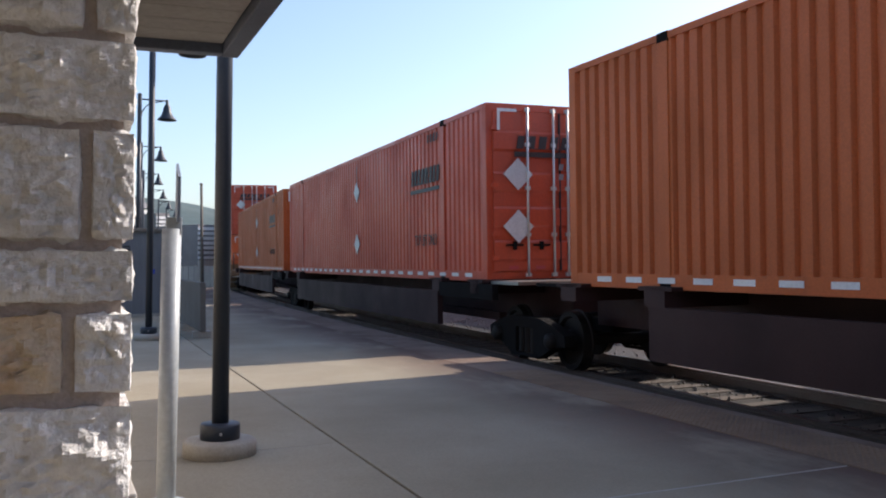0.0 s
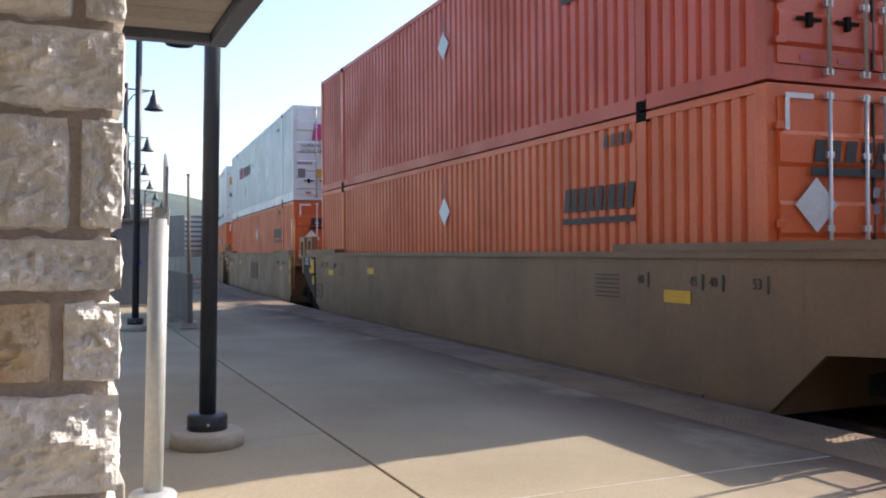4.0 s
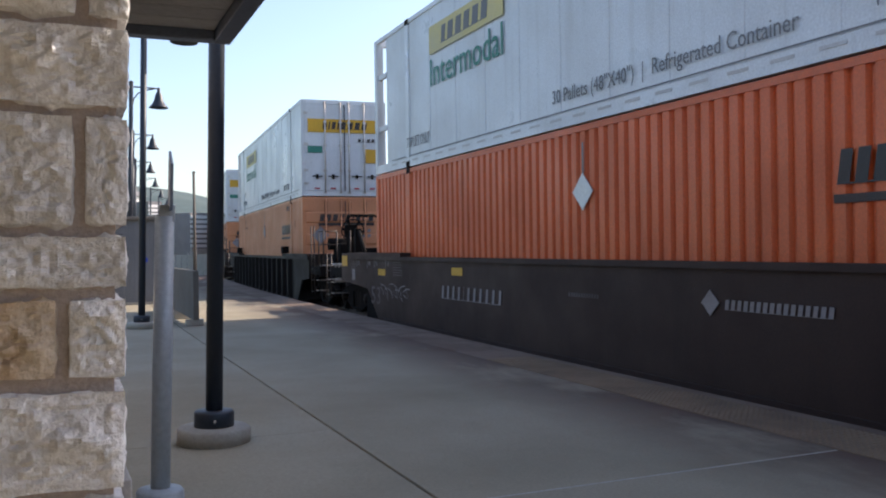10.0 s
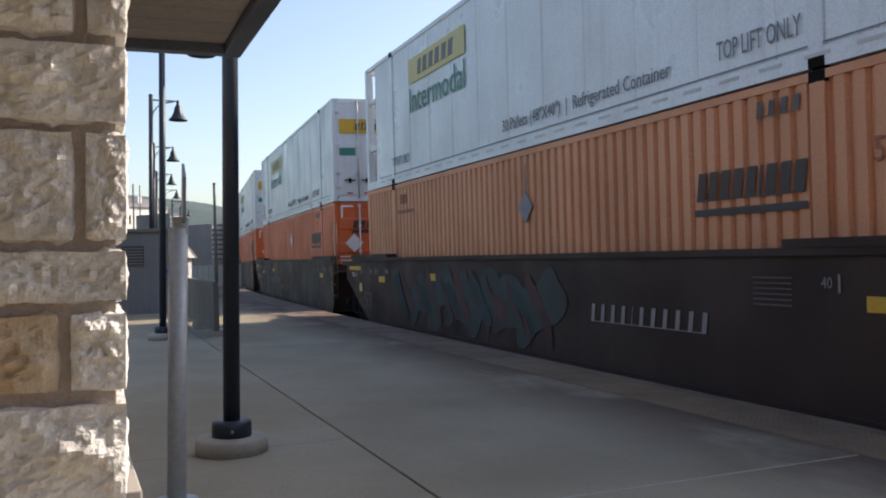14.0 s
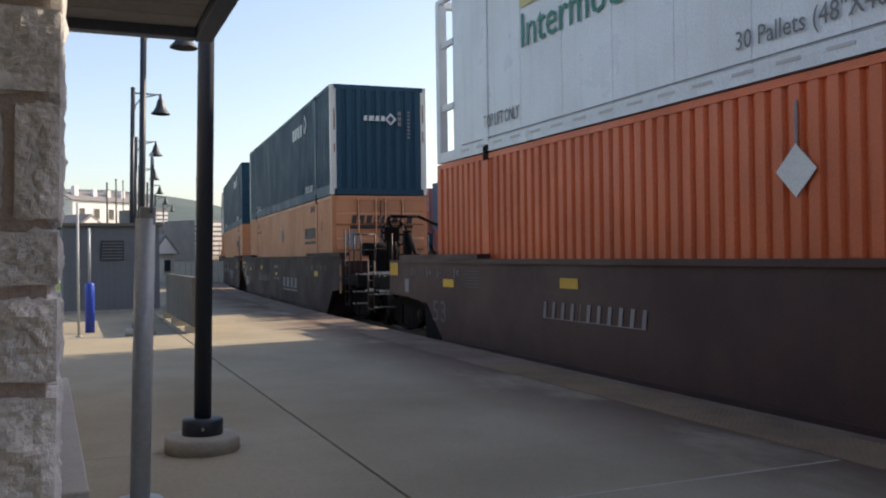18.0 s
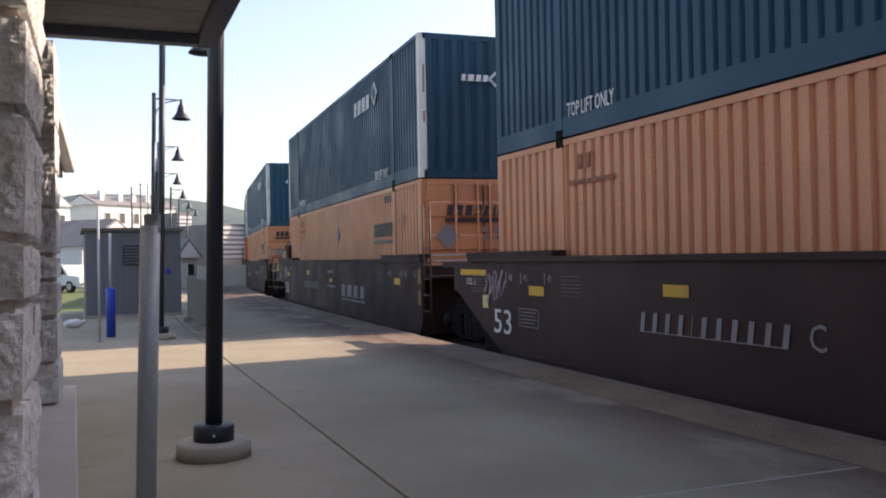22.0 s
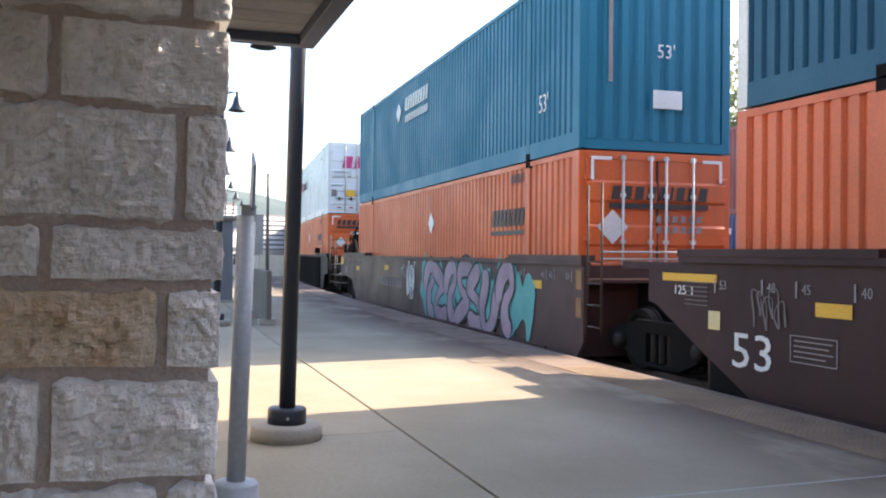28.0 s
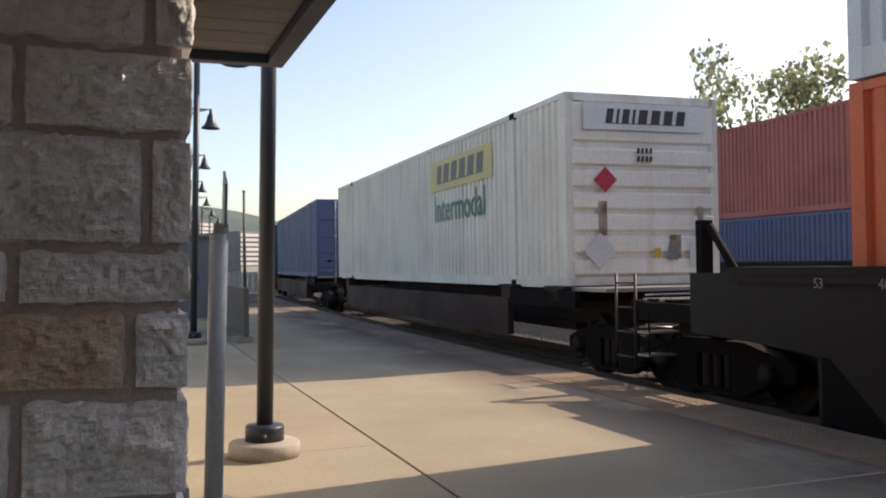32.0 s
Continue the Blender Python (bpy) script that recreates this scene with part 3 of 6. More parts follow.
canopy = tagged(part("canopy_roof", box(-5.0, 0.705, -6.0, 4.435, 2.508, 2.745), M["fascia"], None), "dark-edged flat canopy with a beige boarded soffit", "canopy", kind="structure")
for k in range(52):
    y1 = 4.41 - k * 0.2
    part("soffit_board", box(-5.0, 0.68, y1 - 0.194, y1, 2.473, 2.507, 0.004), M["soffit"], canopy)
part("edge_trim", box(0.685, 0.77, -6.0, 4.495, 2.426, 2.795, 0.006), M["fascia"], canopy, "dark bronze metal fascia")
part("edge_trim", box(-5.0, 0.683, 4.415, 4.495, 2.426, 2.795, 0.006), M["fascia"], canopy, "dark bronze metal fascia")

eave = tagged(part("station_eave", box(-4.0, -0.16, 5.12, 11.0, 2.47, 2.76), M["soffit"], None), "eave of the station roof behind the pier", "roof", kind="structure")
part("gutter", box(-0.155, -0.03, 4.7, 11.05, 2.43, 2.61, 0.02), M["gutter"], eave, "pale metal gutter")
part("fascia_board", box(-0.30, -0.158, 5.12, 11.02, 2.37, 2.465), M["fascia"], eave)
tagged(part("station_wall", box(-4.0, -0.62, 5.3, 10.6, 0.0, 2.47), M["cap"], None), "plain rendered wall of the station", "wall", kind="structure")
# unseen mass added to block the western sky and darken the near train
station = tagged(part("station_body", box(-9.0, -3.2, -16.0, 4.6, 0.0, 3.1), M["cap"], None), "added unseen block that keeps the western sky off the near train", "wall", kind="structure")
bm = bmesh.new()
for y in (-16.6, 5.2):
    for x, z in ((-9.7, 2.95), (-2.6, 2.95), (-6.1, 6.6)):
        bm.verts.new((x, y, z))
bm.verts.ensure_lookup_table()
for f in ((0, 1, 2), (5, 4, 3), (0, 3, 4, 1), (1, 4, 5, 2), (2, 5, 3, 0)):
    bm.faces.new([bm.verts[i] for i in f])
part("station_roof", bm, M["roofgrey"], station, "gable-shaped top of the added unseen sky blocker")
brick_wall = tagged(part("brick_wall", box(-4.0, -0.46, 4.74, 4.96, 0.0, 0.76), M["mortar"], None), "low brown brick wall beside the pier", "wall", kind="structure")
brick_me = finish("brick", box(-0.095, 0.095, -0.012, 0.012, -0.028, 0.028, 0.003), M["brick"])
for r in range(11):
    for c in range(12):
        link("brick", brick_me, brick_wall, "", pose(-0.60 - c * 0.2 - (r % 2) * 0.1, 4.735, 0.04 + r * 0.068))


# ---- posts and lamps ----
def lamp_post(at, height=5.85):
    p = thing("street_lamp", "black steel lamp post with a bell shade on a concrete footing", "street lamp", at, "platform lamps")
    part("footing", lathe([(0.26, 0.0), (0.26, 0.095), (0.242, 0.113), (0.05, 0.118)], 32), M["kerb"], p, "round pale concrete footing")
    part("collar", lathe([(0.142, 0.117), (0.142, 0.215), (0.133, 0.229), (0.065, 0.234)], 28), M["post"], p)
    for a in (0.4, 2.5, 4.6):
        part("bolt", lathe([(0.011, 0), (0.011, 0.012)], 6), M["bare"], p, "", pose(0.143 * math.cos(a), 0.143 * math.sin(a), 0.17, 0, 90, math.degrees(a)))
    part("pole", tube(bmesh.new(), (0, 0, 0.23), (0, 0, height), 0.061, 20, 0.055), M["post"], p)
    arm = part("arm", bent([(0, 0, height - 0.10), (0.70, 0, height - 0.10)], 0.02), M["post"], p)
    part("brace", bent([(0.03, 0, height - 0.62), (0.07, 0, height - 0.42), (0.18, 0, height - 0.26), (0.36, 0, height - 0.17), (0.58, 0, height - 0.12)], 0.016), M["post"], arm)
    part("finial", lathe([(0.058, 0), (0.066, 0.01), (0.05, 0.04), (0.01, 0.06)], 16), M["post"], p, "", pose(0, 0, height))
    part("shade", lathe([(0.02, 0.0), (0.04, -0.02), (0.045, -0.12), (0.09, -0.20), (0.12, -0.34), (0.17, -0.45), (0.245, -0.53), (0.25, -0.55), (0.235, -0.545), (0.14, -0.44), (0.02, -0.40)], 24),
         M["post"], p, "bell-shaped dark metal shade", pose(0.70, 0, height - 0.07))
    part("lens", lathe([(0.0, -0.42), (0.12, -0.43), (0.14, -0.47), (0.02, -0.49)], 16), M["galv"], p, "frosted lens", pose(0.70, 0, height - 0.07))
    return p


lamp = lamp_post(pose(0.96, 6.52, 0, 0, LEAN, 0))
for x, y in ((1.22, 16.75), (1.50, 24.65), (2.2, 34.65), (3.0, 45.2), (4.1, 55.1), (5.4, 65.5), (6.9, 76.0)):
    copy_thing(lamp, pose(x, y, 0, 0, LEAN, 0))

sign = thing("sign_post", "galvanised round sign post with a flanged foot, sign seen edge on", "sign", pose(0.432, 4.76, 0))
part("post", tube(bmesh.new(), (0, 0, 0.05), (0, 0, 1.57), 0.049, 24), M["galv"], sign)
part("foot", lathe([(0.158, 0), (0.158, 0.046), (0.122, 0.052), (0.12, 0.146), (0.108, 0.16), (0.05, 0.165)], 28), M["galv"], sign, "stepped metal foot")
part("bracket", box(-0.03, 0.05, -0.03, 0.03, 1.54, 1.63, 0.005), M["galv"], sign)
part("panel", extrude_yz(bmesh.new(), [(-0.15, 1.60), (0.15, 1.60), (0.15, 1.93), (-0.15, 1.83)], 0.02, 0.034), M["signback"], sign, "grey back of a sign panel")
sign.matrix_basis = pose(0.420, 4.755, 0, -0.4, 1.7, -3.5)

marker = thing("sleeved_post", "thin post with a blue plastic sleeve", "post", pose(0.40, 17.8, 0))
part("sleeve", lathe([(0.085, 0.0), (0.085, 0.89), (0.07, 0.925), (0.02, 0.935)], 16), M["bluepipe"], marker, "bright blue plastic sleeve")
part("rod", tube(bmesh.new(), (0, 0, 0.92), (0, 0, 1.95), 0.024), M["galv"], marker)
stake = thing("thin_post", "thin grey metal post standing on the platform", "post", pose(0.2, 16.9, 0))
part("rod", tube(bmesh.new(), (0, 0, 0.02), (0, 0, 2.37), 0.021), M["galv"], stake)
part("foot", lathe([(0.06, 0), (0.06, 0.02), (0.02, 0.03)], 10), M["bare"], stake)

sack = thing("sack", "crumpled pale sack lying on the platform near the shed", "sack", pose(-0.34, 20.85, 0, 0, 0, 25))
bm = bmesh.new()
bmesh.ops.create_icosphere(bm, subdivisions=3, radius=1)
for v in bm.verts:
    q = v.co.copy()
    v.co = Vector((q.x * 0.20, q.y * 0.14, q.z * 0.10 + 0.09)) * (1 + 0.22 * noise.noise(q * 2.3 + Vector((3, 1, 7))))
    v.co.z = max(v.co.z, 0.004)
part("bag", bm, M["chalk"], sack)
part("tied_neck", lathe([(0.05, 0), (0.022, 0.04), (0.045, 0.10), (0.01, 0.11)], 10), M["chalk"], sack, "", pose(0.17, 0, 0.10, 0, 70, 0))

barrier = thing("barrier", "weathered grey panel barrier on metal feet", "barrier", pose(2.15, 16.5, 0))
for k in range(2):
    part("panel", box(-0.05, 0.05, k * 2.45, k * 2.45 + 2.43, 0.12, 1.02, 0.012), M["panel"], barrier)
    for y in (0.25, 2.15):
        part("foot", box(-0.16, 0.16, k * 2.45 + y - 0.06, k * 2.45 + y + 0.06, 0.0, 0.125, 0.01), M["bare"], barrier, "dull metal foot")

# ---- shed ----
shed = thing("shed", "grey metal-sided equipment shed with a flat roof", "shed", pose(0.75, 24.1, 0, 0, 0, 2))
part("wall", box(-0.87, 1.45, 0.0, 2.6, 0, 2.2), M["sheet"], shed)
for k in range(15):
    part("siding_rib", box(-0.83 + k * 0.155, -0.79 + k * 0.155, -0.018, 0.0, 0.06, 2.18), M["sheet"], shed)
part("roof", box(-0.95, 1.53, -0.10, 2.7, 2.2, 2.29, 0.01), M["panel"], shed)
louver = part("vent", box(0.02, 0.57, -0.05, -0.018, 1.34, 1.84), M["vent"], shed, "dark louvered vent")
for k in range(6):
    part("slat", box(0.05, 0.54, -0.075, -0.045, 1.37 + k * 0.078, 1.40 + k * 0.078), M["sheet"], louver)
part("base", box(-0.91, 1.49, -0.05, 2.65, -0.01, 0.07), M["kerb"], shed)
part("junction_box", box(1.06, 1.18, -0.05, -0.018, 1.1, 1.22, 0.01), M["bluepipe"], shed, "small blue label box")


# ---- freight: containers ----
CL, CW, CH = 16.15, 2.59, 2.86
CACHE = {}


def kept(key, make, material):
    """One mesh for alike parts."""
    full = (key, material.name)
    if full not in CACHE:
        CACHE[full] = finish(key[0], make(), material)
    return CACHE[full]


def corrugated(length, height, pitch, depth, z0):
    """Upright corrugated sheet along y, outer face towards -x at x = 0."""
    bm = bmesh.new()
    n = int(length / pitch)
    p = length / n
    pts = []
    for i in range(n):
        y = -length / 2 + i * p
        pts += [(0.0, y), (0.0, y + 0.54 * p), (depth, y + 0.65 * p), (depth, y + 0.88 * p)]
    pts.append((0.0, length / 2))
    lo = [bm.verts.new((x, y, z0)) for x, y in pts]
    hi = [bm.verts.new((x, y, z0 + height)) for x, y in pts]
    for i in range(len(pts) - 1):
        bm.faces.new((lo[i], lo[i + 1], hi[i + 1], hi[i]))
    a = [bm.verts.new((depth + 0.01, sy * length / 2, z)) for sy in (-1, 1) for z in (z0, z0 + height)]
    bm.faces.new((a[0], a[1], a[3], a[2]))
    return bm


def smooth_side(length, height, z0):
    """A flat panelled side with narrow raised seams, outer face towards -x."""
    bm = bmesh.new()
    n = 13
    p = length / n
    pts = [(0.0, -length / 2)]
    for i in range(1, n):
        y = -length / 2 + i * p
        pts += [(0.009, y - 0.026), (0.0, y - 0.02), (0.0, y + 0.02), (0.009, y + 0.026)]
    pts.append((0.009, length / 2))
    lo = [bm.verts.new((x, y, z0)) for x, y in pts]
    hi = [bm.verts.new((x, y, z0 + height)) for x, y in pts]
    for i in range(len(pts) - 1):
        bm.faces.new((lo[i], lo[i + 1], hi[i + 1], hi[i]))
    back = [bm.verts.new((0.045, sy * length / 2, z)) for sy in (-1, 1) for z in (z0, z0 + height)]
    bm.faces.new((back[0], back[1], back[3], back[2]))
    return bm


def extrude_xy(bm, outline, z0, z1):
    a = [bm.verts.new((x, y, z0)) for x, y in outline]
    b = [bm.verts.new((x, y, z1)) for x, y in outline]
    bm.faces.new(a)
    bm.faces.new(b[::-1])
    for i in range(len(a)):
        j = (i + 1) % len(a)
        bm.faces.new((a[i], a[j], b[j], b[i]))
    return bm


def end_wall(kind, H):
    """The end that faces -y, from y = 0 outwards (-y)."""
    w = CW / 2 - 0.10
    if kind == "upright":
        n = 9
        p = 2 * w / n
        out = [(-w, 0.03)]
        for i in range(n):
            x = -w + i * p
            out += [(x + 0.02, 0.0), (x + p * 0.22, -0.05), (x + p * 0.62, -0.05), (x + p * 0.8, 0.0)]
        return extrude_xy(bmesh.new(), out + [(w, 0.03)], 0.15, H - 0.12)
    out = [(0.03, 0.15)]
    n = 6
    p = (H - 0.92) / n
    for i in range(n):
        z = 0.17 + i * p
        out += [(0.0, z), (-0.055, z + 0.035), (-0.055, z + p * 0.72), (0.0, z + p * 0.82)]
    out += [(0.0, H - 0.72), (-0.045, H - 0.69), (-0.045, H - 0.17), (0.0, H - 0.13), (0.03, H - 0.12)]
    return extrude_yz(bmesh.new(), out, -w, w)


def door_leaf(ribbed, H):
    w = CW / 2 - 0.11
    out = [(0.02, 0.16), (-0.03, 0.16)]
    if ribbed:
        for z in (0.32, 0.86, 1.42, H - 0.78):
            out += [(-0.03, z), (-0.056, z + 0.04), (-0.056, z + 0.30), (-0.03, z + 0.34)]
    out += [(-0.03, H - 0.13), (0.02, H - 0.13)]
    return extrude_yz(bmesh.new(), out, 0.008, w)


def gasket(H):
    return box(-0.012, 0.012, -0.05, 0.0, 0.16, H - 0.13)


def rod_set(H):
    bm = bmesh.new()
    tube(bm, (0, -0.085, 0.08), (0, -0.085, H - 0.06), 0.021, 8)
    for z in (0.10, 0.75, 1.5, 2.2, H - 0.10):
        quad_box(bm, -0.045, 0.045, -0.095, -0.05, z - 0.03, z + 0.03)
    return bm


def handle_bar():
    """A flat lever across its keeper."""
    bm = bmesh.new()
    quad_box(bm, -0.15, 0.15, -0.085, -0.065, -0.016, 0.016)
    quad_box(bm, -0.028, 0.028, -0.10, -0.03, -0.075, 0.06)
    return bm


def hinge():
    return box(-0.09, 0.03, -0.06, -0.028, -0.035, 0.035, 0.006)


def bars(widths, h, gap, thick=0.004, base=0.05):
    """A mark drawn as a row of plain slanted blocks that stand on one hairline rule."""
    bm = bmesh.new()
    x = -(sum(widths) + gap * (len(widths) - 1)) / 2
    rows = []
    for wd in widths:
        d = 0.07 * wd
        for u in (x + d, x + wd - d):
            rows.append([bm.verts.new((u + 0.16 * v, v, w)) for v, w in ((0, 0), (0, thick), (base * h, thick), (h, thick), (h, 0))])
        x += wd + gap
    for k, (a, b) in enumerate(zip(rows, rows[1:])):
        n = 4 if k % 2 == 0 else 2
        for q in range(n):
            bm.faces.new((a[q], b[q], b[q + 1], a[q + 1]))
        if n == 4:
            for e in (a, b):
                bm.faces.new((e[0], e[1], e[2], e[3], e[4]))
    return bm


def flat(w, h, thick=0.004):
    return quad_box(bmesh.new(), -w / 2, w / 2, -h / 2, h / 2, 0, thick)


def diamond(r):
    bm = bmesh.new()
    a = [bm.verts.new((dx * r, dy * r, 0)) for dx, dy in ((1, 0), (0, 1), (-1, 0), (0, -1))]
    b = [bm.verts.new((dx * r, dy * r, 0.012)) for dx, dy in ((1, 0), (0, 1), (-1, 0), (0, -1))]
    bm.faces.new(b)
    for i in range(4):
        bm.faces.new((a[i], a[(i + 1) % 4], b[(i + 1) % 4], b[i]))
    return bm


def on_side(y, z, out=0.006):
    """On the side that faces -x: local x runs towards -y, local y up."""
    return Matrix.Translation((-CW / 2 - out, y, z)) @ Matrix(((0, 0, -1, 0), (-1, 0, 0, 0), (0, 1, 0, 0), (0, 0, 0, 1)))


def on_end(x, z, L=CL, out=0.056):
    """On the end that faces -y: local x to +x, local y up."""
    return Matrix.Translation((x, -L / 2 - out, z)) @ Matrix(((1, 0, 0, 0), (0, 0, -1, 0), (0, 1, 0, 0), (0, 0, 0, 1)))


NINE = (0.15, 0.15, 0.16, 0.16, 0.15, 0.05, 0.16, 0.15, 0.16)


def mark(name, key, make, mat, parent, m, label=""):
    return link(name, kept((name, *key), make, M[mat]), parent, label, m)


def container(paint, look_, end, brand, post=None, L=CL, H=CH, pitch=0.215, group="containers on the passing train", tape=False):
    """A freight container, origin at the middle of its underside; its -y end carries doors or a ribbed wall."""
    p = thing("container", look_, "container", None, group)
    mat = M[paint]
    smooth = brand == "reefer"
    nose = 0.60 if smooth else 0.0  # the cooling unit's bay at the far end
    link("shell", kept(("shell", L, H, nose), lambda: box(-CW / 2 + 0.06, CW / 2 - 0.06, -L / 2 + 0.05, L / 2 - 0.01 - nose, 0.03, H - 0.02), mat), p)
    inner = L - 0.32 - nose
    br = 0.26 if paint in ("white", "navy", "darkblue", "teal") and L > 13 and not smooth else 0.17
    if smooth:
        sd = kept(("side_wall", "s", L, br), lambda: smooth_side(inner, H - 0.08 - br, br), mat)
    else:
        sd = kept(("side_wall", L, pitch, br), lambda: corrugated(inner, H - 0.08 - br, pitch, 0.046, br), mat)
    link("side_wall", sd, p, "", pose(-CW / 2 + 0.012, -nose / 2, 0))
    link("side_wall", sd, p, "", pose(CW / 2 - 0.012, -nose / 2, 0, 0, 0, 180))
    if nose:
        unit = link("cooling_unit", kept(("cooling_unit",), lambda: box(-0.62, 0.62, -0.24, 0.16, 0.30, 1.36, 0.04), M["gear"]), p, "dark cooling unit in the nose bay", pose(0, L / 2 - 0.32, 0))
        for k in range(6):
            link("louvre", kept(("louvre",), lambda: box(-0.55, 0.55, 0.161, 0.185, 0, 0.06), M["wheel"]), unit, "", pose(0, 0, 0.42 + k * 0.14))
        for x in (-CW / 2 + 0.07, CW / 2 - 0.07):
            for z in (0.95, 2.05):
                link("bay_rung", kept(("bay_rung",), lambda: box(-0.035, 0.035, -0.25, 0.25, -0.05, 0.05, 0.008), mat), p, "", pose(x, L / 2 - 0.40, z))
    w, e = CW / 2, L / 2
    for x in (-w + 0.04, w - 0.04):
        link("top_rail", kept(("top_rail", L), lambda: box(-0.04, 0.04, -e + 0.16, e - 0.16, -0.04, 0.04), mat), p, "", pose(x, 0, H - 0.04))
        link("bottom_rail", kept(("bottom_rail", L, br), lambda: box(-0.04, 0.04, -e + 0.16, e - 0.16, 0, br), mat), p, "", pose(x, 0, 0))
        for sy in (-1, 1):
            link("corner_post", kept(("corner_post", H), lambda: box(-0.075, 0.075, -0.08, 0.08, 0, H, 0.008), M[post or paint]), p,
                 "rust-streaked pale corner post" if post else "", pose(x * 0.975, sy * (e - 0.08), 0))
            yc = sy * (6.1 if L > 13 else e - 0.09)
            if L > 13:
                link("lifting_post", kept(("lifting_post", H), lambda: box(-0.046, 0.046, -0.09, 0.09, 0, H, 0.006), mat), p, "", pose(x, yc, 0.001))
            for z in (0.056, H - 0.05):
                link("casting", kept(("casting",), lambda: box(-0.09, 0.09, -0.10, 0.10, -0.061, 0.061, 0.01), M["gear"]), p, "", pose(x * 0.965, yc, z))
    for sy in (-1, 1):
        link("header", kept(("header",), lambda: box(-w + 0.08, w - 0.08, -0.06, 0.06, -0.06, 0.06), mat), p, "", pose(0, sy * (e - 0.06), H - 0.06))
        link("sill", kept(("sill",), lambda: box(-w + 0.08, w - 0.08, -0.06, 0.06, -0.075, 0.075), mat), p, "", pose(0, sy * (e - 0.06), 0.075))
    if end in ("upright", "level"):
        link("end_wall", kept(("end_wall", end, H), lambda: end_wall(end, H), mat), p, "", pose(0, -L / 2 + 0.03, 0))
    else:
        leaf = kept(("door", smooth, H), lambda: door_leaf(not smooth, H), mat)
        link("door_gasket", kept(("door_gasket", H), lambda: gasket(H), M["ink"]), p, "", pose(0, -L / 2 + 0.0, 0))
        for sx, rz in ((1, 0), (-1, 0)):
            d = link("door", leaf, p, "", Matrix.Translation((0, -L / 2 + 0.01, 0)) @ Matrix.Diagonal((sx, 1, 1, 1)))
            for x in (0.13, 0.60):
                link("lock_rod", kept(("lock_rod", H), lambda: rod_set(H), M[paint if paint == "peach" else "rod"]), d, "vertical lock rod", pose(x, 0, 0))
            for x in (0.36, 0.84):
                link("handle", kept(("handle",), handle_bar, M["gear"]), d, "dark crossed door handle", pose(x, 0, 0.58))
                mark("door_tape", ("dt",), lambda: flat(0.16, 0.05), "redtape", d, pose(x, -0.034, 0.22, 90), "red reflective tape")
            for z in (0.37, 0.76, 1.54, 2.46):
                link("hinge", kept(("hinge",), hinge, M["rod" if smooth else paint]), d, "", pose(CW / 2 - 0.10, 0, z))
    if L > 13 and brand == "orange":
        mark("side_mark", ("nine",), lambda: bars(NINE, 0.30, 0.035), "ink", p, on_side(-5.15, 1.80), "black block mark")
        mark("underline", ("u",), lambda: flat(1.62, 0.075), "ink", p, on_side(-5.15, 1.68), "black underline")
        mark("placard", ("d", 0.23), lambda: diamond(0.24), "graff3" if paint == "peach" else "placard", p, on_side(-0.3, 2.0), "silver diamond placard")
        mark("placard_strap", ("ps",), lambda: flat(0.035, 0.42), "fadedwhite", p, on_side(-0.3, 2.42), "pale strip above the placard")
        xe, ze = (0.02, 2.13) if end == "door" else (-0.10, 2.41)
        mark("end_mark", ("nine",), lambda: bars(NINE, 0.21, 0.045), "ink", p, on_end(xe, ze, L, 0.062), "black block mark")
        mark("underline", ("ue",), lambda: flat(1.70, 0.085), "ink", p, on_end(xe, ze - 0.09, L, 0.062), "black underline")
        mark("placard", ("d", 0.27, end), lambda: diamond(0.26 if end == "door" else 0.20), "graff3" if paint == "peach" else "placard", p, on_end(-0.77, 1.72, L, 0.062), "silver diamond placard")
        if end == "door":
            for z in (1.80, 1.64):
                mark("small_lettering", ("sl",), lambda: bars((0.1, 0.1, 0.1, 0.1, 0.1, 0.1), 0.10, 0.04), "fadedwhite", p, on_end(0.36, z, L, 0.05))
        else:
            mark("name_plate", ("np",), lambda: flat(0.54, 0.11), "placard", p, on_end(xe, 2.07, L, 0.062), "small pale plate")
            for x in (-0.14, 0.14):
                mark("plate_field", ("pf",), lambda: flat(0.17, 0.06), "ink", p, on_end(xe + x, 2.07, L, 0.068))
        if paint == "peach" and end == "door":
            for x, z, h in ((-0.60, 2.52, 0.42), (-0.13, 2.60, 0.30), (0.13, 2.45, 0.5), (0.60, 2.55, 0.38), (0.60, 1.0, 0.5), (-0.13, 1.2, 0.4)):
                mark("rust_stain", ("rs", h), lambda: flat(0.085, h, 0.003), "rustrun", p, on_end(x, z, L, 0.048), "brown rust run under the rod keepers")
        mark("small_lettering", ("sl2",), lambda: bars((0.09, 0.09, 0.09, 0.09), 0.15, 0.07), "slatemark", p, on_side(-5.6, 2.55))
        if paint in ("peach", "amber"):
            words("53'", 0.30, M["rubbedink"], p, on_side(-6.85, 2.08), 0.9)
        if paint == "peach":
            mark("small_lettering", ("sl3",), lambda: bars((0.13, 0.13, 0.04), 0.20, 0.06), "rubbedink", p, on_side(5.45, 2.42))
            mark("small_lettering", ("sl4",), lambda: bars((0.07,) * 12, 0.07, 0.025), "rubbedink", p, on_side(5.3, 2.22))
        for sx in (-1, 1) if paint != "peach" else ():
            mark("corner_tape", ("ct",), lambda: flat(0.34, 0.05), "chalk", p, on_end(sx * 0.95, 2.745, L, 0.05), "white reflective tape")
            mark("corner_tape", ("cv",), lambda: flat(0.05, 0.30), "chalk", p, on_end(sx * 1.10, 2.57, L, 0.05), "white reflective tape")
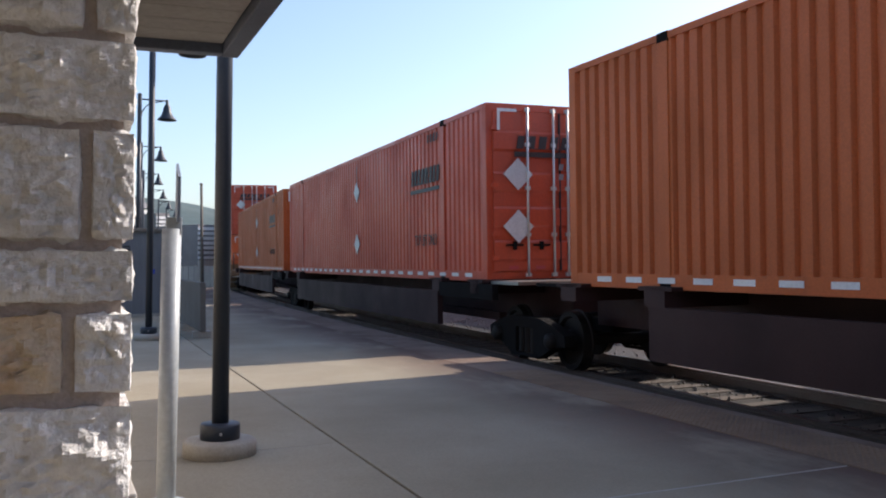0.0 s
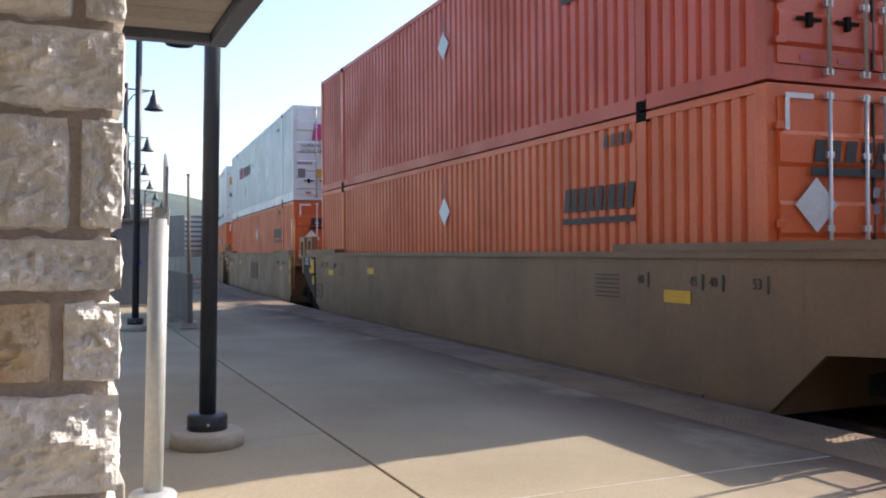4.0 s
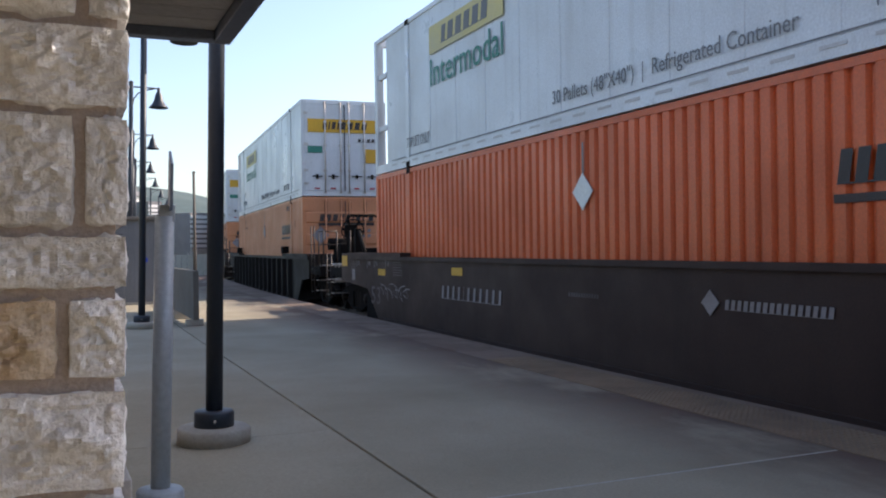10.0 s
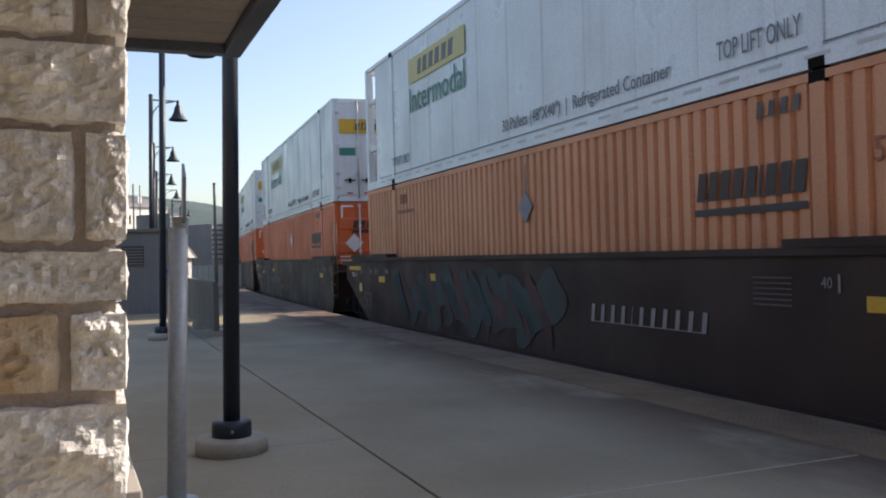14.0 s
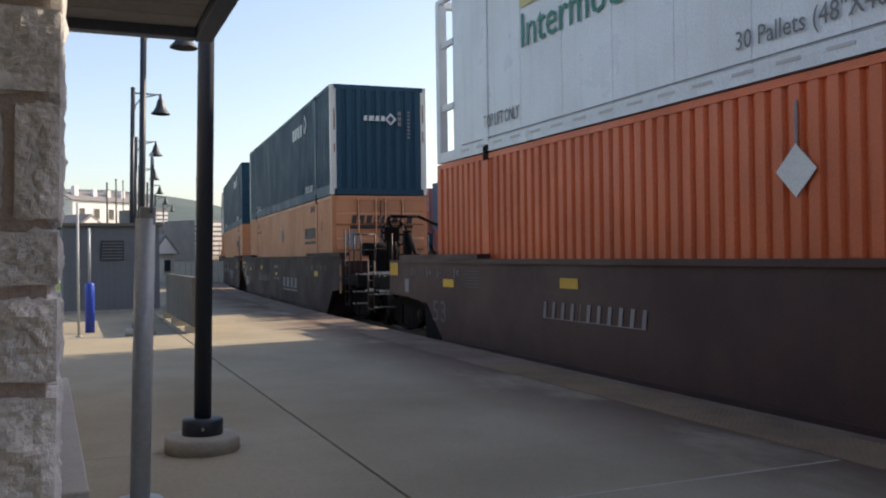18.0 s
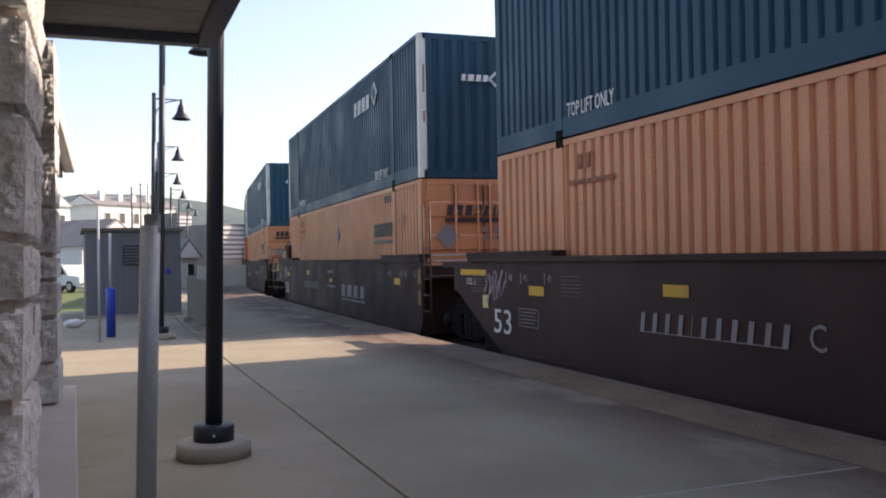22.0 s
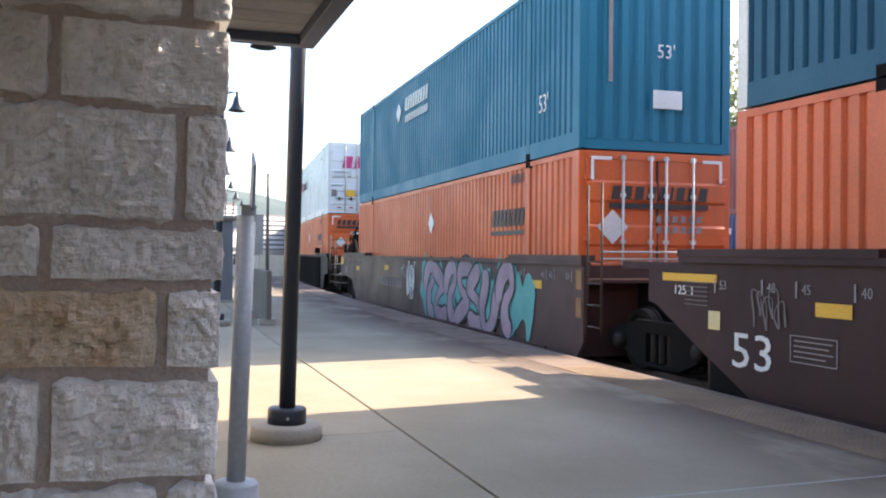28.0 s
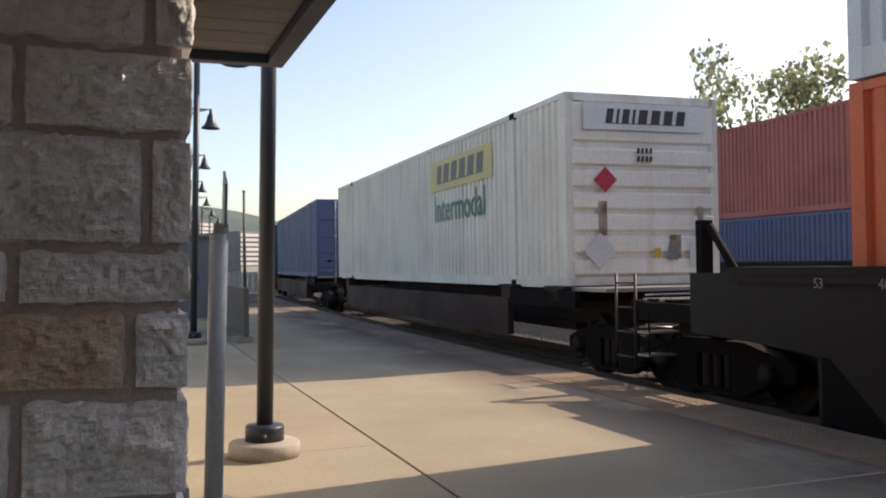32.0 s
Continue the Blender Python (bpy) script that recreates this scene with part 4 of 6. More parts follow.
        if tape:
            for k in range(25):
                mark("reflective_tape", ("rt",), lambda: flat(0.30, 0.065), "chalk", p, on_side(-7.3 + k * 0.608, 0.10, 0.004), "white reflective tape")
            mark("placard", ("d", 0.23), lambda: diamond(0.24), "placard", p, on_side(-0.3, 0.75), "silver diamond placard")
            mark("placard", ("d", 0.27), lambda: diamond(0.27), "placard", p, on_end(-0.77, 0.88, L, 0.06), "silver diamond placard")
            words("TOP LIFT ONLY", 0.3, M["ink"], p, on_side(-5.2, 0.72), 0.6)
    elif brand == "reefer":
        mark("yellow_band", ("yb",), lambda: flat(3.0, 0.50), "yellowpale", p, on_side(3.4, 2.18, 0.004), "yellow side band")
        mark("band_mark", ("bm",), lambda: bars((0.2, 0.26, 0.26, 0.26, 0.26, 0.26), 0.30, 0.08), "greyink", p, on_side(3.4, 2.03, 0.009))
        words("Intermodal", 0.72, M["inkgreen"], p, on_side(3.4, 1.56), 0.95)
        words("30 Pallets (48\"X40\")  |  Refrigerated Container", 0.26, M["greyink"], p, on_side(-1.75, 0.42), 0.9)
        words("TOP LIFT ONLY", 0.28, M["greyink"], p, on_side(-5.35, 0.42), 0.6)
        words("TOP LIFT ONLY", 0.28, M["greyink"], p, on_side(5.55, 0.45), 0.6)
        for k in range(25):
            mark("reflective_tape", ("rr",), lambda: flat(0.30, 0.035), "tapegrey", p, on_side(-7.3 + k * 0.59, 0.11, 0.004), "grey reflective tape")
        mark("rail_seam", ("rm",), lambda: flat(14.6, 0.016, 0.003), "greyink", p, on_side(-0.3, 0.205, 0.002))
        mark("end_band", ("eb",), lambda: flat(2.22, 0.40), "yellow", p, on_end(0.0, 2.09, L, 0.042), "yellow door band")
        mark("end_mark", ("em",), lambda: bars((0.13, 0.05, 0.13, 0.05, 0.17, 0.17, 0.17, 0.17), 0.22, 0.045), "ink", p, on_end(0.0, 1.99, L, 0.048), "black block mark")
        mark("notice", ("n1",), lambda: flat(0.44, 0.20), "inkgreen", p, on_end(-0.90, 1.38, L, 0.042), "green notice")
        mark("notice", ("n2",), lambda: flat(0.32, 0.42), "yellow", p, on_end(0.80, 1.20, L, 0.042), "yellow notice")
        mark("small_lettering", ("sl",), lambda: bars((0.1, 0.1, 0.1, 0.1, 0.1, 0.1), 0.10, 0.04), "ink", p, on_end(0.80, 1.62, L, 0.042))
    elif brand == "whitebox":
        mark("side_mark", ("xa",), lambda: bars((0.34, 0.32, 0.34), 0.46, 0.06), "magenta", p, on_side(4.55, 1.62), "magenta block mark")
        mark("side_mark", ("xb",), lambda: bars((0.12, 0.26, 0.26, 0.10, 0.22, 0.16, 0.10, 0.22, 0.22), 0.38, 0.06), "ink", p, on_side(2.65, 1.62), "dark block mark")
        mark("end_mark", ("xe",), lambda: bars((0.42, 0.40, 0.42), 0.48, 0.06), "magenta", p, on_end(-0.08, 1.82, L, 0.06), "magenta block mark")
        words("WARNING", 0.155, M["greyink"], p, on_end(-0.72, 1.64, L, 0.06), 0.95)
        words("HIGH CUBE", 0.155, M["greyink"], p, on_end(-0.72, 1.48, L, 0.06), 0.95)
        mark("small_lettering", ("xn",), lambda: bars((0.09, 0.09, 0.09, 0.03), 0.12, 0.04), "greyink", p, on_end(0.32, 1.58, L, 0.06))
        mark("small_lettering", ("xm",), lambda: bars((0.09,) * 6, 0.12, 0.04), "greyink", p, on_end(0.50, 1.41, L, 0.06))
        for z in (1.30, 1.22, 1.14):
            mark("small_lettering", ("sm",), lambda: bars((0.1, 0.1, 0.1, 0.1, 0.1), 0.05, 0.04), "greyink", p, on_end(0.52, z, L, 0.056))
        mark("small_lettering", ("sl",), lambda: bars((0.06,) * 6, 0.07, 0.02), "greyink", p, on_end(-0.96, 1.08, L, 0.056))
        mark("notice", ("n3",), lambda: flat(0.40, 0.26), "yellow", p, on_end(-0.42, 0.81, L, 0.060), "yellow notice")
        mark("notice", ("n1",), lambda: flat(0.22, 0.27), "greyink", p, on_end(-1.05, 0.81, L, 0.056), "grey notice")
        words("53'", 0.28, M["greyink"], p, on_end(0.32, 0.79, L, 0.060), 1.0)
        mark("small_lettering", ("sl",), lambda: bars((0.1, 0.1, 0.1, 0.1, 0.1, 0.1), 0.10, 0.04), "greyink", p, on_side(-5.4, 2.4))
    elif brand == "navy":
        mark("side_mark", ("ua",), lambda: bars((0.30, 0.36, 0.34, 0.34), 0.34, 0.08), "chalk", p, on_side(-3.3, 2.02), "white block mark")
        mark("side_mark", ("ud",), lambda: diamond(0.28), "chalk", p, on_side(-4.6, 2.28), "white outline diamond")
        mark("side_mark_core", ("ue",), lambda: diamond(0.17), paint, p, on_side(-4.6, 2.28, 0.02))
        words("TOP LIFT ONLY", 0.27, M["chalk"], p, on_side(-5.1, 0.33), 0.6)
        words("TOP LIFT ONLY", 0.27, M["chalk"], p, on_side(5.3, 0.33), 0.6)
        if end == "upright":
            mark("end_mark", ("uf",), lambda: bars((0.10, 0.15, 0.12, 0.12), 0.13, 0.03), "chalk", p, on_end(-0.15, 1.93, L, 0.06), "white block mark")
            mark("end_mark", ("ug",), lambda: diamond(0.16), "chalk", p, on_end(0.30, 1.98, L, 0.06), "white outline diamond")
            mark("end_mark_core", ("uh",), lambda: diamond(0.09), paint, p, on_end(0.30, 1.98, L, 0.07))
            for k in range(3):
                mark("small_lettering", ("ui",), lambda: flat(0.09, 0.10), "fadedwhite", p, on_end(0.54, 2.14 - k * 0.14, L, 0.06))
            for k in range(8):
                mark("small_lettering", ("uj",), lambda: flat(0.07, 0.05), "fadedwhite", p, on_end(0.79, 2.18 - k * 0.095, L, 0.06))
        else:
            for x in (-0.42, 0.40):
                mark("notice", ("nw",), lambda: flat(0.30, 0.34), "chalk", p, on_end(x, 2.05, L, 0.062), "white notice")
            for z in (1.62, 1.46):
                mark("small_lettering", ("sl",), lambda: bars((0.1, 0.1, 0.1, 0.1, 0.1, 0.1), 0.10, 0.04), "fadedwhite", p, on_end(0.55, z, L, 0.056))
        if post:
            for sx, z, h in ((-1, 1.95, 0.55), (-1, 1.2, 0.22), (1, 2.15, 0.5), (1, 1.55, 0.3)):
                mark("rust_stain", ("rp", h), lambda: flat(0.03, h, 0.003), "rustrun", p, on_end(sx * 1.205, z, L, 0.003), "brown rust run on the corner post")
    elif brand == "teal":
        mark("side_mark", ("ta",), lambda: diamond(0.26), "chalk", p, on_side(2.9, 2.15), "white block mark")
        mark("side_mark", ("tb",), lambda: bars((0.18,) * 9, 0.34, 0.06), "chalk", p, on_side(1.2, 2.10), "white block mark")
        mark("side_mark", ("tc",), lambda: bars((0.12,) * 12, 0.18, 0.06), "chalk", p, on_side(1.2, 1.80))
        words("53'", 0.42, M["chalk"], p, on_side(-6.75, 0.85), 0.8)
        words("53'", 0.30, M["chalk"], p, on_end(0.12, 1.5, L, 0.06), 0.9)
        mark("end_mark", ("td",), lambda: bars((0.1,) * 9, 0.13, 0.05), "chalk", p, on_end(0.15, 2.60, L, 0.06), "white block mark")
        mark("end_mark", ("te",), lambda: diamond(0.14), "chalk", p, on_end(-0.75, 2.66, L, 0.06))
        mark("small_lettering", ("uv2",), lambda: flat(0.07, 1.5), "fadedwhite", p, on_end(-0.82, 1.75, L, 0.06))
        mark("notice", ("n5",), lambda: flat(0.5, 0.28), "chalk", p, on_end(0.15, 0.78, L, 0.06))
    elif brand == "cream":
        mark("side_mark", ("ca",), lambda: flat(3.58, 0.62), "yellowpale", p, on_side(-3.42, 2.22, 0.004), "yellow side band")
        mark("side_mark_text", ("bm",), lambda: bars((0.3, 0.38, 0.38, 0.38, 0.38, 0.38), 0.38, 0.10), "greyink", p, on_side(-3.42, 2.04, 0.009))
        words("Intermodal", 0.80, M["inkgreen"], p, on_side(-3.36, 1.50), 0.85)
        for x, z, w, h in ((-0.72, 1.02, 0.14, 0.5), (0.95, 0.85, 0.10, 0.7), (0.5, 0.6, 0.2, 0.35)):
            mark("rust_stain", (w, h), lambda: flat(w, h, 0.002), "stain", p, on_end(x, z, L, 0.027), "brown rust run")
        mark("end_band", ("cb",), lambda: flat(2.05, 0.40), "placard", p, on_end(0, 2.52, L, 0.048), "silver band")
        mark("end_mark", ("em",), lambda: bars((0.13, 0.05, 0.13, 0.05, 0.17, 0.17, 0.17, 0.17), 0.24, 0.045), "ink", p, on_end(0.0, 2.41, L, 0.054), "black block mark")
        mark("placard", ("d", 0.18), lambda: diamond(0.19), "inkred", p, on_end(-0.69, 1.58, L, 0.06), "red diamond placard")
        mark("placard", ("d", 0.27), lambda: diamond(0.27), "placard", p, on_end(-0.79, 0.53, L, 0.06), "silver diamond placard")
        for z in (1.98, 1.86):
            mark("small_lettering", ("cl",), lambda: bars((0.05,) * 4, 0.08, 0.02), "ink", p, on_end(-0.03, z, L, 0.06))
        for x, w, mt in ((0.17, 0.11, "yellow"), (0.44, 0.17, "greyink"), (0.87, 0.28, "placard")):
            mark("notice", ("cn", w), lambda: flat(w, w * 1.25), mt, p, on_end(x, 0.50, L, 0.06))
    return p


# ---- freight: cars ----
def well_side(south, north, z_top, flip):
    """Side sheet of a well: cut back over the trucks, stepped down at the ends. flip: for the far side of the car."""
    south_rim = {"car": [(-10.05, 0.58), (-8.95, 0.50), (-8.25, -0.12)], "joint": [(-8.68, 0.14), (-8.45, -0.12)]}[south]
    north_rim = {"car": [(7.4, -0.12), (8.15, 0.52), (9.3, 0.60), (10.1, 0.62), (10.1, 1.27), (9.35, 1.27), (9.35, z_top)],
                 "joint": [(7.5, -0.12), (8.43, 0.34), (9.30, 0.80), (9.45, 0.82), (9.45, 1.27), (8.75, 1.27), (8.75, z_top)]}[north]
    rim = [(south_rim[0][0], z_top)] + south_rim + north_rim
    return extrude_yz(bmesh.new(), [(-y, z) for y, z in rim] if flip else rim, 0.0, 0.05)


def ladder(h, lift):
    bm = bmesh.new()
    for y in (0.0, 0.42):
        tube(bm, (0, y, 0), (0, y, h), 0.018, 6)
    for k in range(int(lift / 0.3) + 1):
        tube(bm, (0, 0, 0.08 + k * 0.30), (0, 0.42, 0.08 + k * 0.30), 0.013, 6)
    return bm


def side_frame():
    """Cast side frame with a spring window and two journal boxes, its outer face towards -x."""
    bm = bmesh.new()
    extrude_yz(bm, [(-1.25, 0.32), (-1.25, 0.16), (-0.95, 0.14), (-0.45, -0.06), (-0.30, -0.06), (-0.30, 0.36), (0.30, 0.36), (0.30, -0.06), (0.45, -0.06), (0.95, 0.14), (1.25, 0.16), (1.25, 0.32),
                    (0.95, 0.42), (0.5, 0.52), (-0.5, 0.52), (-0.95, 0.42)], -0.08, 0.08)
    return bm


def spring_plank():
    return box(-0.09, 0.09, -0.44, 0.44, -0.075, -0.02, 0.01)


def wheelset():
    """Axle, dished wheels and flanges turned in one piece."""
    half = [(0.0, 0.075), (0.66, 0.09), (0.66, 0.445), (0.69, 0.445), (0.70, 0.425), (0.81, 0.415), (0.81, 0.345), (0.765, 0.32), (0.775, 0.17), (0.83, 0.14), (0.83, 0.075), (0.92, 0.07), (0.92, 0.001)]
    line = [(-x, r) for x, r in reversed(half)] + half[1:]
    bm = bmesh.new()
    n, rings = 28, []
    for x, r in line:
        rings.append([bm.verts.new((x, r * math.cos(2 * math.pi * k / n), r * math.sin(2 * math.pi * k / n))) for k in range(n)])
    for a, b in zip(rings, rings[1:]):
        for k in range(n):
            bm.faces.new((a[k], b[k], b[(k + 1) % n], a[(k + 1) % n]))
    bmesh.ops.recalc_face_normals(bm, faces=bm.faces[:])
    return bm


def truck(parent, y):
    """Two wheelsets in cast side frames, with springs under the bolster."""
    t = link("truck", kept(("truck",), lambda: box(-1.0, 1.0, -0.22, 0.22, 0.20, 0.50, 0.03), M["gear"]), parent, "grimy four-wheel truck", pose(0, y, 0))
    for sx in (-1, 1):
        link("side_frame", kept(("side_frame",), side_frame, M["gear"]), t, "", pose(sx * 1.01, 0, 0))
        link("spring_seat", kept(("spring_seat",), spring_plank, M["gear"]), t, "", pose(sx * 1.01, 0, 0))
        for dy in (-0.19, 0.0, 0.19):
            link("spring", kept(("spring",), lambda: lathe([(0.075, -0.02 + 0.02 * k) if k % 2 else (0.055, -0.02 + 0.02 * k) for k in range(20)], 12), M["wheel"]), t, "", pose(sx * 1.01, dy, 0))
        for dy in (-0.89, 0.89):
            link("bearing_cap", kept(("bearing_cap",), lambda: lathe([(0.115, -0.10), (0.115, 0.10), (0.085, 0.125), (0.03, 0.135)], 14), M["wheel"]), t, "", pose(sx * 1.06, dy, 0.22, 0, sx * 90, 0))
    for dy in (-0.89, 0.89):
        link("wheelset", kept(("wheelset",), wheelset, M["wheel"]), t, "", pose(0, dy, 0.22))


def coupler(parent, y, turn):
    link("coupler", kept(("coupler",), lambda: quad_box(quad_box(bmesh.new(), -0.09, 0.09, 0.0, 0.56, 0.30, 0.50), -0.16, 0.16, 0.55, 0.84, 0.25, 0.56), M["gear"]), parent, "", pose(0, y, 0, 0, 0, turn))


def brake_wheel():
    """Rim and spokes cast in one: a ring of quads with crossing webs."""
    bm = bmesh.new()
    n, rings = 24, []
    for r, y in ((0.285, 0.05), (0.315, 0.045), (0.315, 0.075), (0.285, 0.07)):
        rings.append([bm.verts.new((r * math.cos(2 * math.pi * k / n), y, r * math.sin(2 * math.pi * k / n))) for k in range(n)])
    for a, c in zip(rings, rings[1:] + rings[:1]):
        for k in range(n):
            bm.faces.new((a[k], a[(k + 1) % n], c[(k + 1) % n], c[k]))
    for k in range(0, n, 4):
        mid = [bm.verts.new((0.05 * math.cos(2 * math.pi * (k + d) / n), 0.02, 0.05 * math.sin(2 * math.pi * (k + d) / n))) for d in (0, 1)]
        bm.faces.new((rings[0][k], rings[0][(k + 1) % n], mid[1], mid[0]))
    return bm


def add(parent, name, make, mat, at, label=""):
    return link(name, kept((name, "car"), make, M[mat]), parent, label, at)


def plank(w):
    """One bar of an open grating, a rounded strip."""
    return box(-w, w, -0.035, 0.035, 0.0, 0.035, 0.006)


def pipe_rail():
    """A stout bent pipe across the end platform: up, level, sloping, and down."""
    return bent([(0.52, 0, 0), (0.52, 0, 1.25), (0.45, 0, 1.33), (-0.22, 0, 1.33), (-0.80, 0, 1.10), (-0.88, 0, 1.02), (-0.88, 0, 0.0)], 0.036, 8)


def stack_frame():
    """A stout upturned U of box section that steadies the upper container."""
    rim = [(-0.26, 0.0), (-0.26, 0.49), (-0.245, 0.505), (0.245, 0.505), (0.26, 0.49), (0.26, 0.0), (0.13, 0.0), (0.13, 0.375), (-0.13, 0.375), (-0.13, 0.0)]
    return extrude_yz(bmesh.new(), rim, -0.08, 0.08)


def car_end(parent, sy, paint):
    """Open platform, ladders, rails, brake stand and air tank at the coupled end of a car."""
    b = pose(0, 0, 0, 0, 0, 0 if sy > 0 else 180)
    near = 1 if sy > 0 else -1  # which way the platform side lies after the turn
    # all but the tan cars get near-black ends, for the shade there
    tone = paint if paint == "ttx" else "gear"
    add(parent, "bulkhead", lambda: box(-1.45, 1.45, 8.22, 8.34, -0.10, 1.22), paint, b)
    add(parent, "deck", lambda: box(-1.40, 1.40, 8.35, 9.35, 0.90, 0.98), tone, b)
    add(parent, "centre_sill", lambda: box(-0.35, 0.35, 8.35, 11.30, 0.42, 0.895), tone, b)
    add(parent, "body_bolster", lambda: box(-1.38, 1.38, 10.12, 10.48, 0.60, 0.88, 0.02), tone, b)
    add(parent, "end_beam", lambda: box(-1.45, 1.45, 11.22, 11.32, 0.66, 0.94, 0.01), tone, b)
    for sx in (-1, 1):
        add(parent, "side_rail", lambda: box(-0.05, 0.05, 10.12, 11.21, 0.70, 0.92, 0.01), tone, b @ pose(sx * 1.40, 0, 0))
        add(parent, "corner_plate", lambda: box(-0.28, 0.28, 10.06, 10.10, 0.64, 1.25), paint, b @ pose(sx * 1.16, 0, 0))
    for k in range(6):
        add(parent, "grating_bar", lambda: plank(1.36), "tread" if k % 3 == 2 else "wheel", b @ pose(0, 10.62 + k * 0.11, 0.925), "worn steel grating bar")
    for k in range(3):
        add(parent, "walkway_bar", lambda: box(-0.03, 0.03, 9.40, 10.56, 0, 0.03), "wheel", b @ pose(near * (-1.22 + k * 0.16), 0, 0.925))
    for x in (-1.44, 1.44):
        tall = sy < 0 or paint == "ttx"
        add(parent, "end_ladder" if tall else "short_ladder", lambda: ladder(1.85 if tall else 1.1, 0.9), tone if paint == "ttx" else "worn", b @ pose(x, 11.24 if sy > 0 else 10.12, 0.16))
    for z in (0.28, 0.55):
        add(parent, "sill_step", lambda: box(-0.22, 0.22, -0.12, 0.12, 0.0, 0.025), "tread", b @ pose(near * -1.25, 11.05, z), "worn bright step")
    for y in (10.95, 11.17):
        add(parent, "step_hanger", lambda: bent([(0, 0, 0.28), (0, 0, 0.80)], 0.014, 6), tone, b @ pose(near * -1.45, y, 0))
    # bright cross rods added to stand for sun glints on the car end
    for z in (0.62, 0.99):
        add(parent, "grab_iron", lambda: bent([(-1.2, 11.38, 0), (1.2, 11.38, 0)], 0.014, 6), "rod", b @ pose(0, 0, z), "bright rod that stands for a sun glint")
    add(parent, "brake_pipe", lambda: bent([(-1.0, 8.6, 0.80), (-1.0, 10.5, 0.74), (-0.4, 11.5, 0.66)], 0.025, 6), "wheel", b)
    add(parent, "train_line", lambda: bent([(-0.62, 8.4, 0.52), (-0.62, 10.9, 0.49), (-0.3, 11.4, 0.46)], 0.022, 6), "worn", b)
    add(parent, "release_lever", lambda: bent([(-1.3, 11.42, 0.60), (-0.5, 11.42, 0.56), (-0.15, 11.62, 0.50)], 0.014, 6), "rod", b @ (pose(0, 0, 0) if sy > 0 else Matrix.Diagonal((-1, 1, 1, 1))))
    add(parent, "air_hose", lambda: bent([(0.35, 11.4, 0.52), (0.38, 11.65, 0.35), (0.36, 11.62, 0.2), (0.3, 11.85, 0.28)], 0.03, 8), "rubber", b)
    if sy < 0:
        add(parent, "air_tank", lambda: tube(bmesh.new(), (-0.15, 9.15, 1.52), (0.75, 9.15, 1.52), 0.17, 18), "gear", b, "grimy cylindrical air reservoir")
        for x in (0.55, 0.02):
            add(parent, "tank_cradle", lambda: box(-0.03, 0.03, -0.14, 0.14, 0, 0.42), "gear", b @ pose(x, 9.15, 0.98))
        for x, y in ((1.30, 10.45), (0.80, 10.45), (1.30, 11.05), (0.62, 11.25), (-1.1, 10.55)):
            add(parent, "stanchion", lambda: bent([(0, 0, 0), (0, 0, 0.94)], 0.02, 6), "worn", b @ pose(x, y, 0.92), "thin worn stanchion")
        for z in (1.50, 1.86):
            add(parent, "hand_rail", lambda: bent([(0.80, 10.45, 0), (1.30, 10.45, 0), (1.30, 11.05, 0)], 0.016, 6), "worn", b @ pose(0, 0, z))
        if paint != "ttx":
            add(parent, "pipe_rail", pipe_rail, "gear", b @ pose(0, 10.58, 0.95), "stout bent pipe rail")
        add(parent, "linkage", lambda: bent([(-0.9, 9.0, 1.0), (-0.9, 9.8, 1.40), (-0.55, 10.5, 1.6)], 0.03, 8), "gear", b)
        add(parent, "cylinder_box", lambda: box(-0.26, 0.26, -0.22, 0.22, 0, 0.62, 0.05), "gear", b @ pose(0.35, 9.75, 0.92))
        add(parent, "valve_box", lambda: box(-0.25, 0.25, -0.2, 0.2, 0, 0.42, 0.03), "gear", b @ pose(-0.5, 8.95, 0.98))
        stand = add(parent, "brake_stand", lambda: box(-0.06, 0.06, -0.05, 0.05, 0, 1.12), "gear", b @ pose(0.50, 10.85, 0.94))
        add(parent, "gear_housing", lambda: box(-0.17, 0.17, -0.1, 0.1, 0, 0.36, 0.04), "gear", b @ pose(0.50, 10.85, 1.68))
        link("brake_wheel", kept(("brake_wheel",), brake_wheel, M["gear"]), stand, "spoked hand brake wheel", pose(0, 0.14, 0.92))
    else:
        for x in (-1.30, 1.30) if paint in ("ttx", "maroon") else ():
            add(parent, "stack_frame", stack_frame, paint, b @ pose(x, 9.28 if paint == "ttx" else 8.17, 1.44), "stout upturned frame")
        if paint == "ttx":
            for x, y in ((-1.30, 10.5), (-1.30, 10.15)):
                add(parent, "stanchion", lambda: bent([(0, 0, 0), (0, 0, 0.94)], 0.02, 6), tone, b @ pose(x, y, 0.92))
        add(parent, "upright_post", lambda: box(-0.08, 0.08, -0.06, 0.06, 0.0, 0.95, 0.01), "gear", b @ pose(-0.95, 10.55, 0.92))
        add(parent, "diagonal_strut", lambda: bent([(-0.95, 10.45, 1.80), (-0.95, 9.75, 0.95)], 0.05, 6), "gear", b)
        if paint == "maroon":
            add(parent, "side_reservoir", lambda: tube(bmesh.new(), (-1.30, 9.75, 1.53), (-0.30, 9.75, 1.53), 0.18, 18), "tank", b, "tan cylindrical reservoir")
            for x in (-1.1, -0.5):
                add(parent, "saddle", lambda: box(-0.03, 0.03, -0.14, 0.14, 0, 0.46), "gear", b @ pose(x, 9.75, 0.93))
    truck(parent, sy * 10.25)
    coupler(parent, sy * 11.0, 0 if sy > 0 else 180)


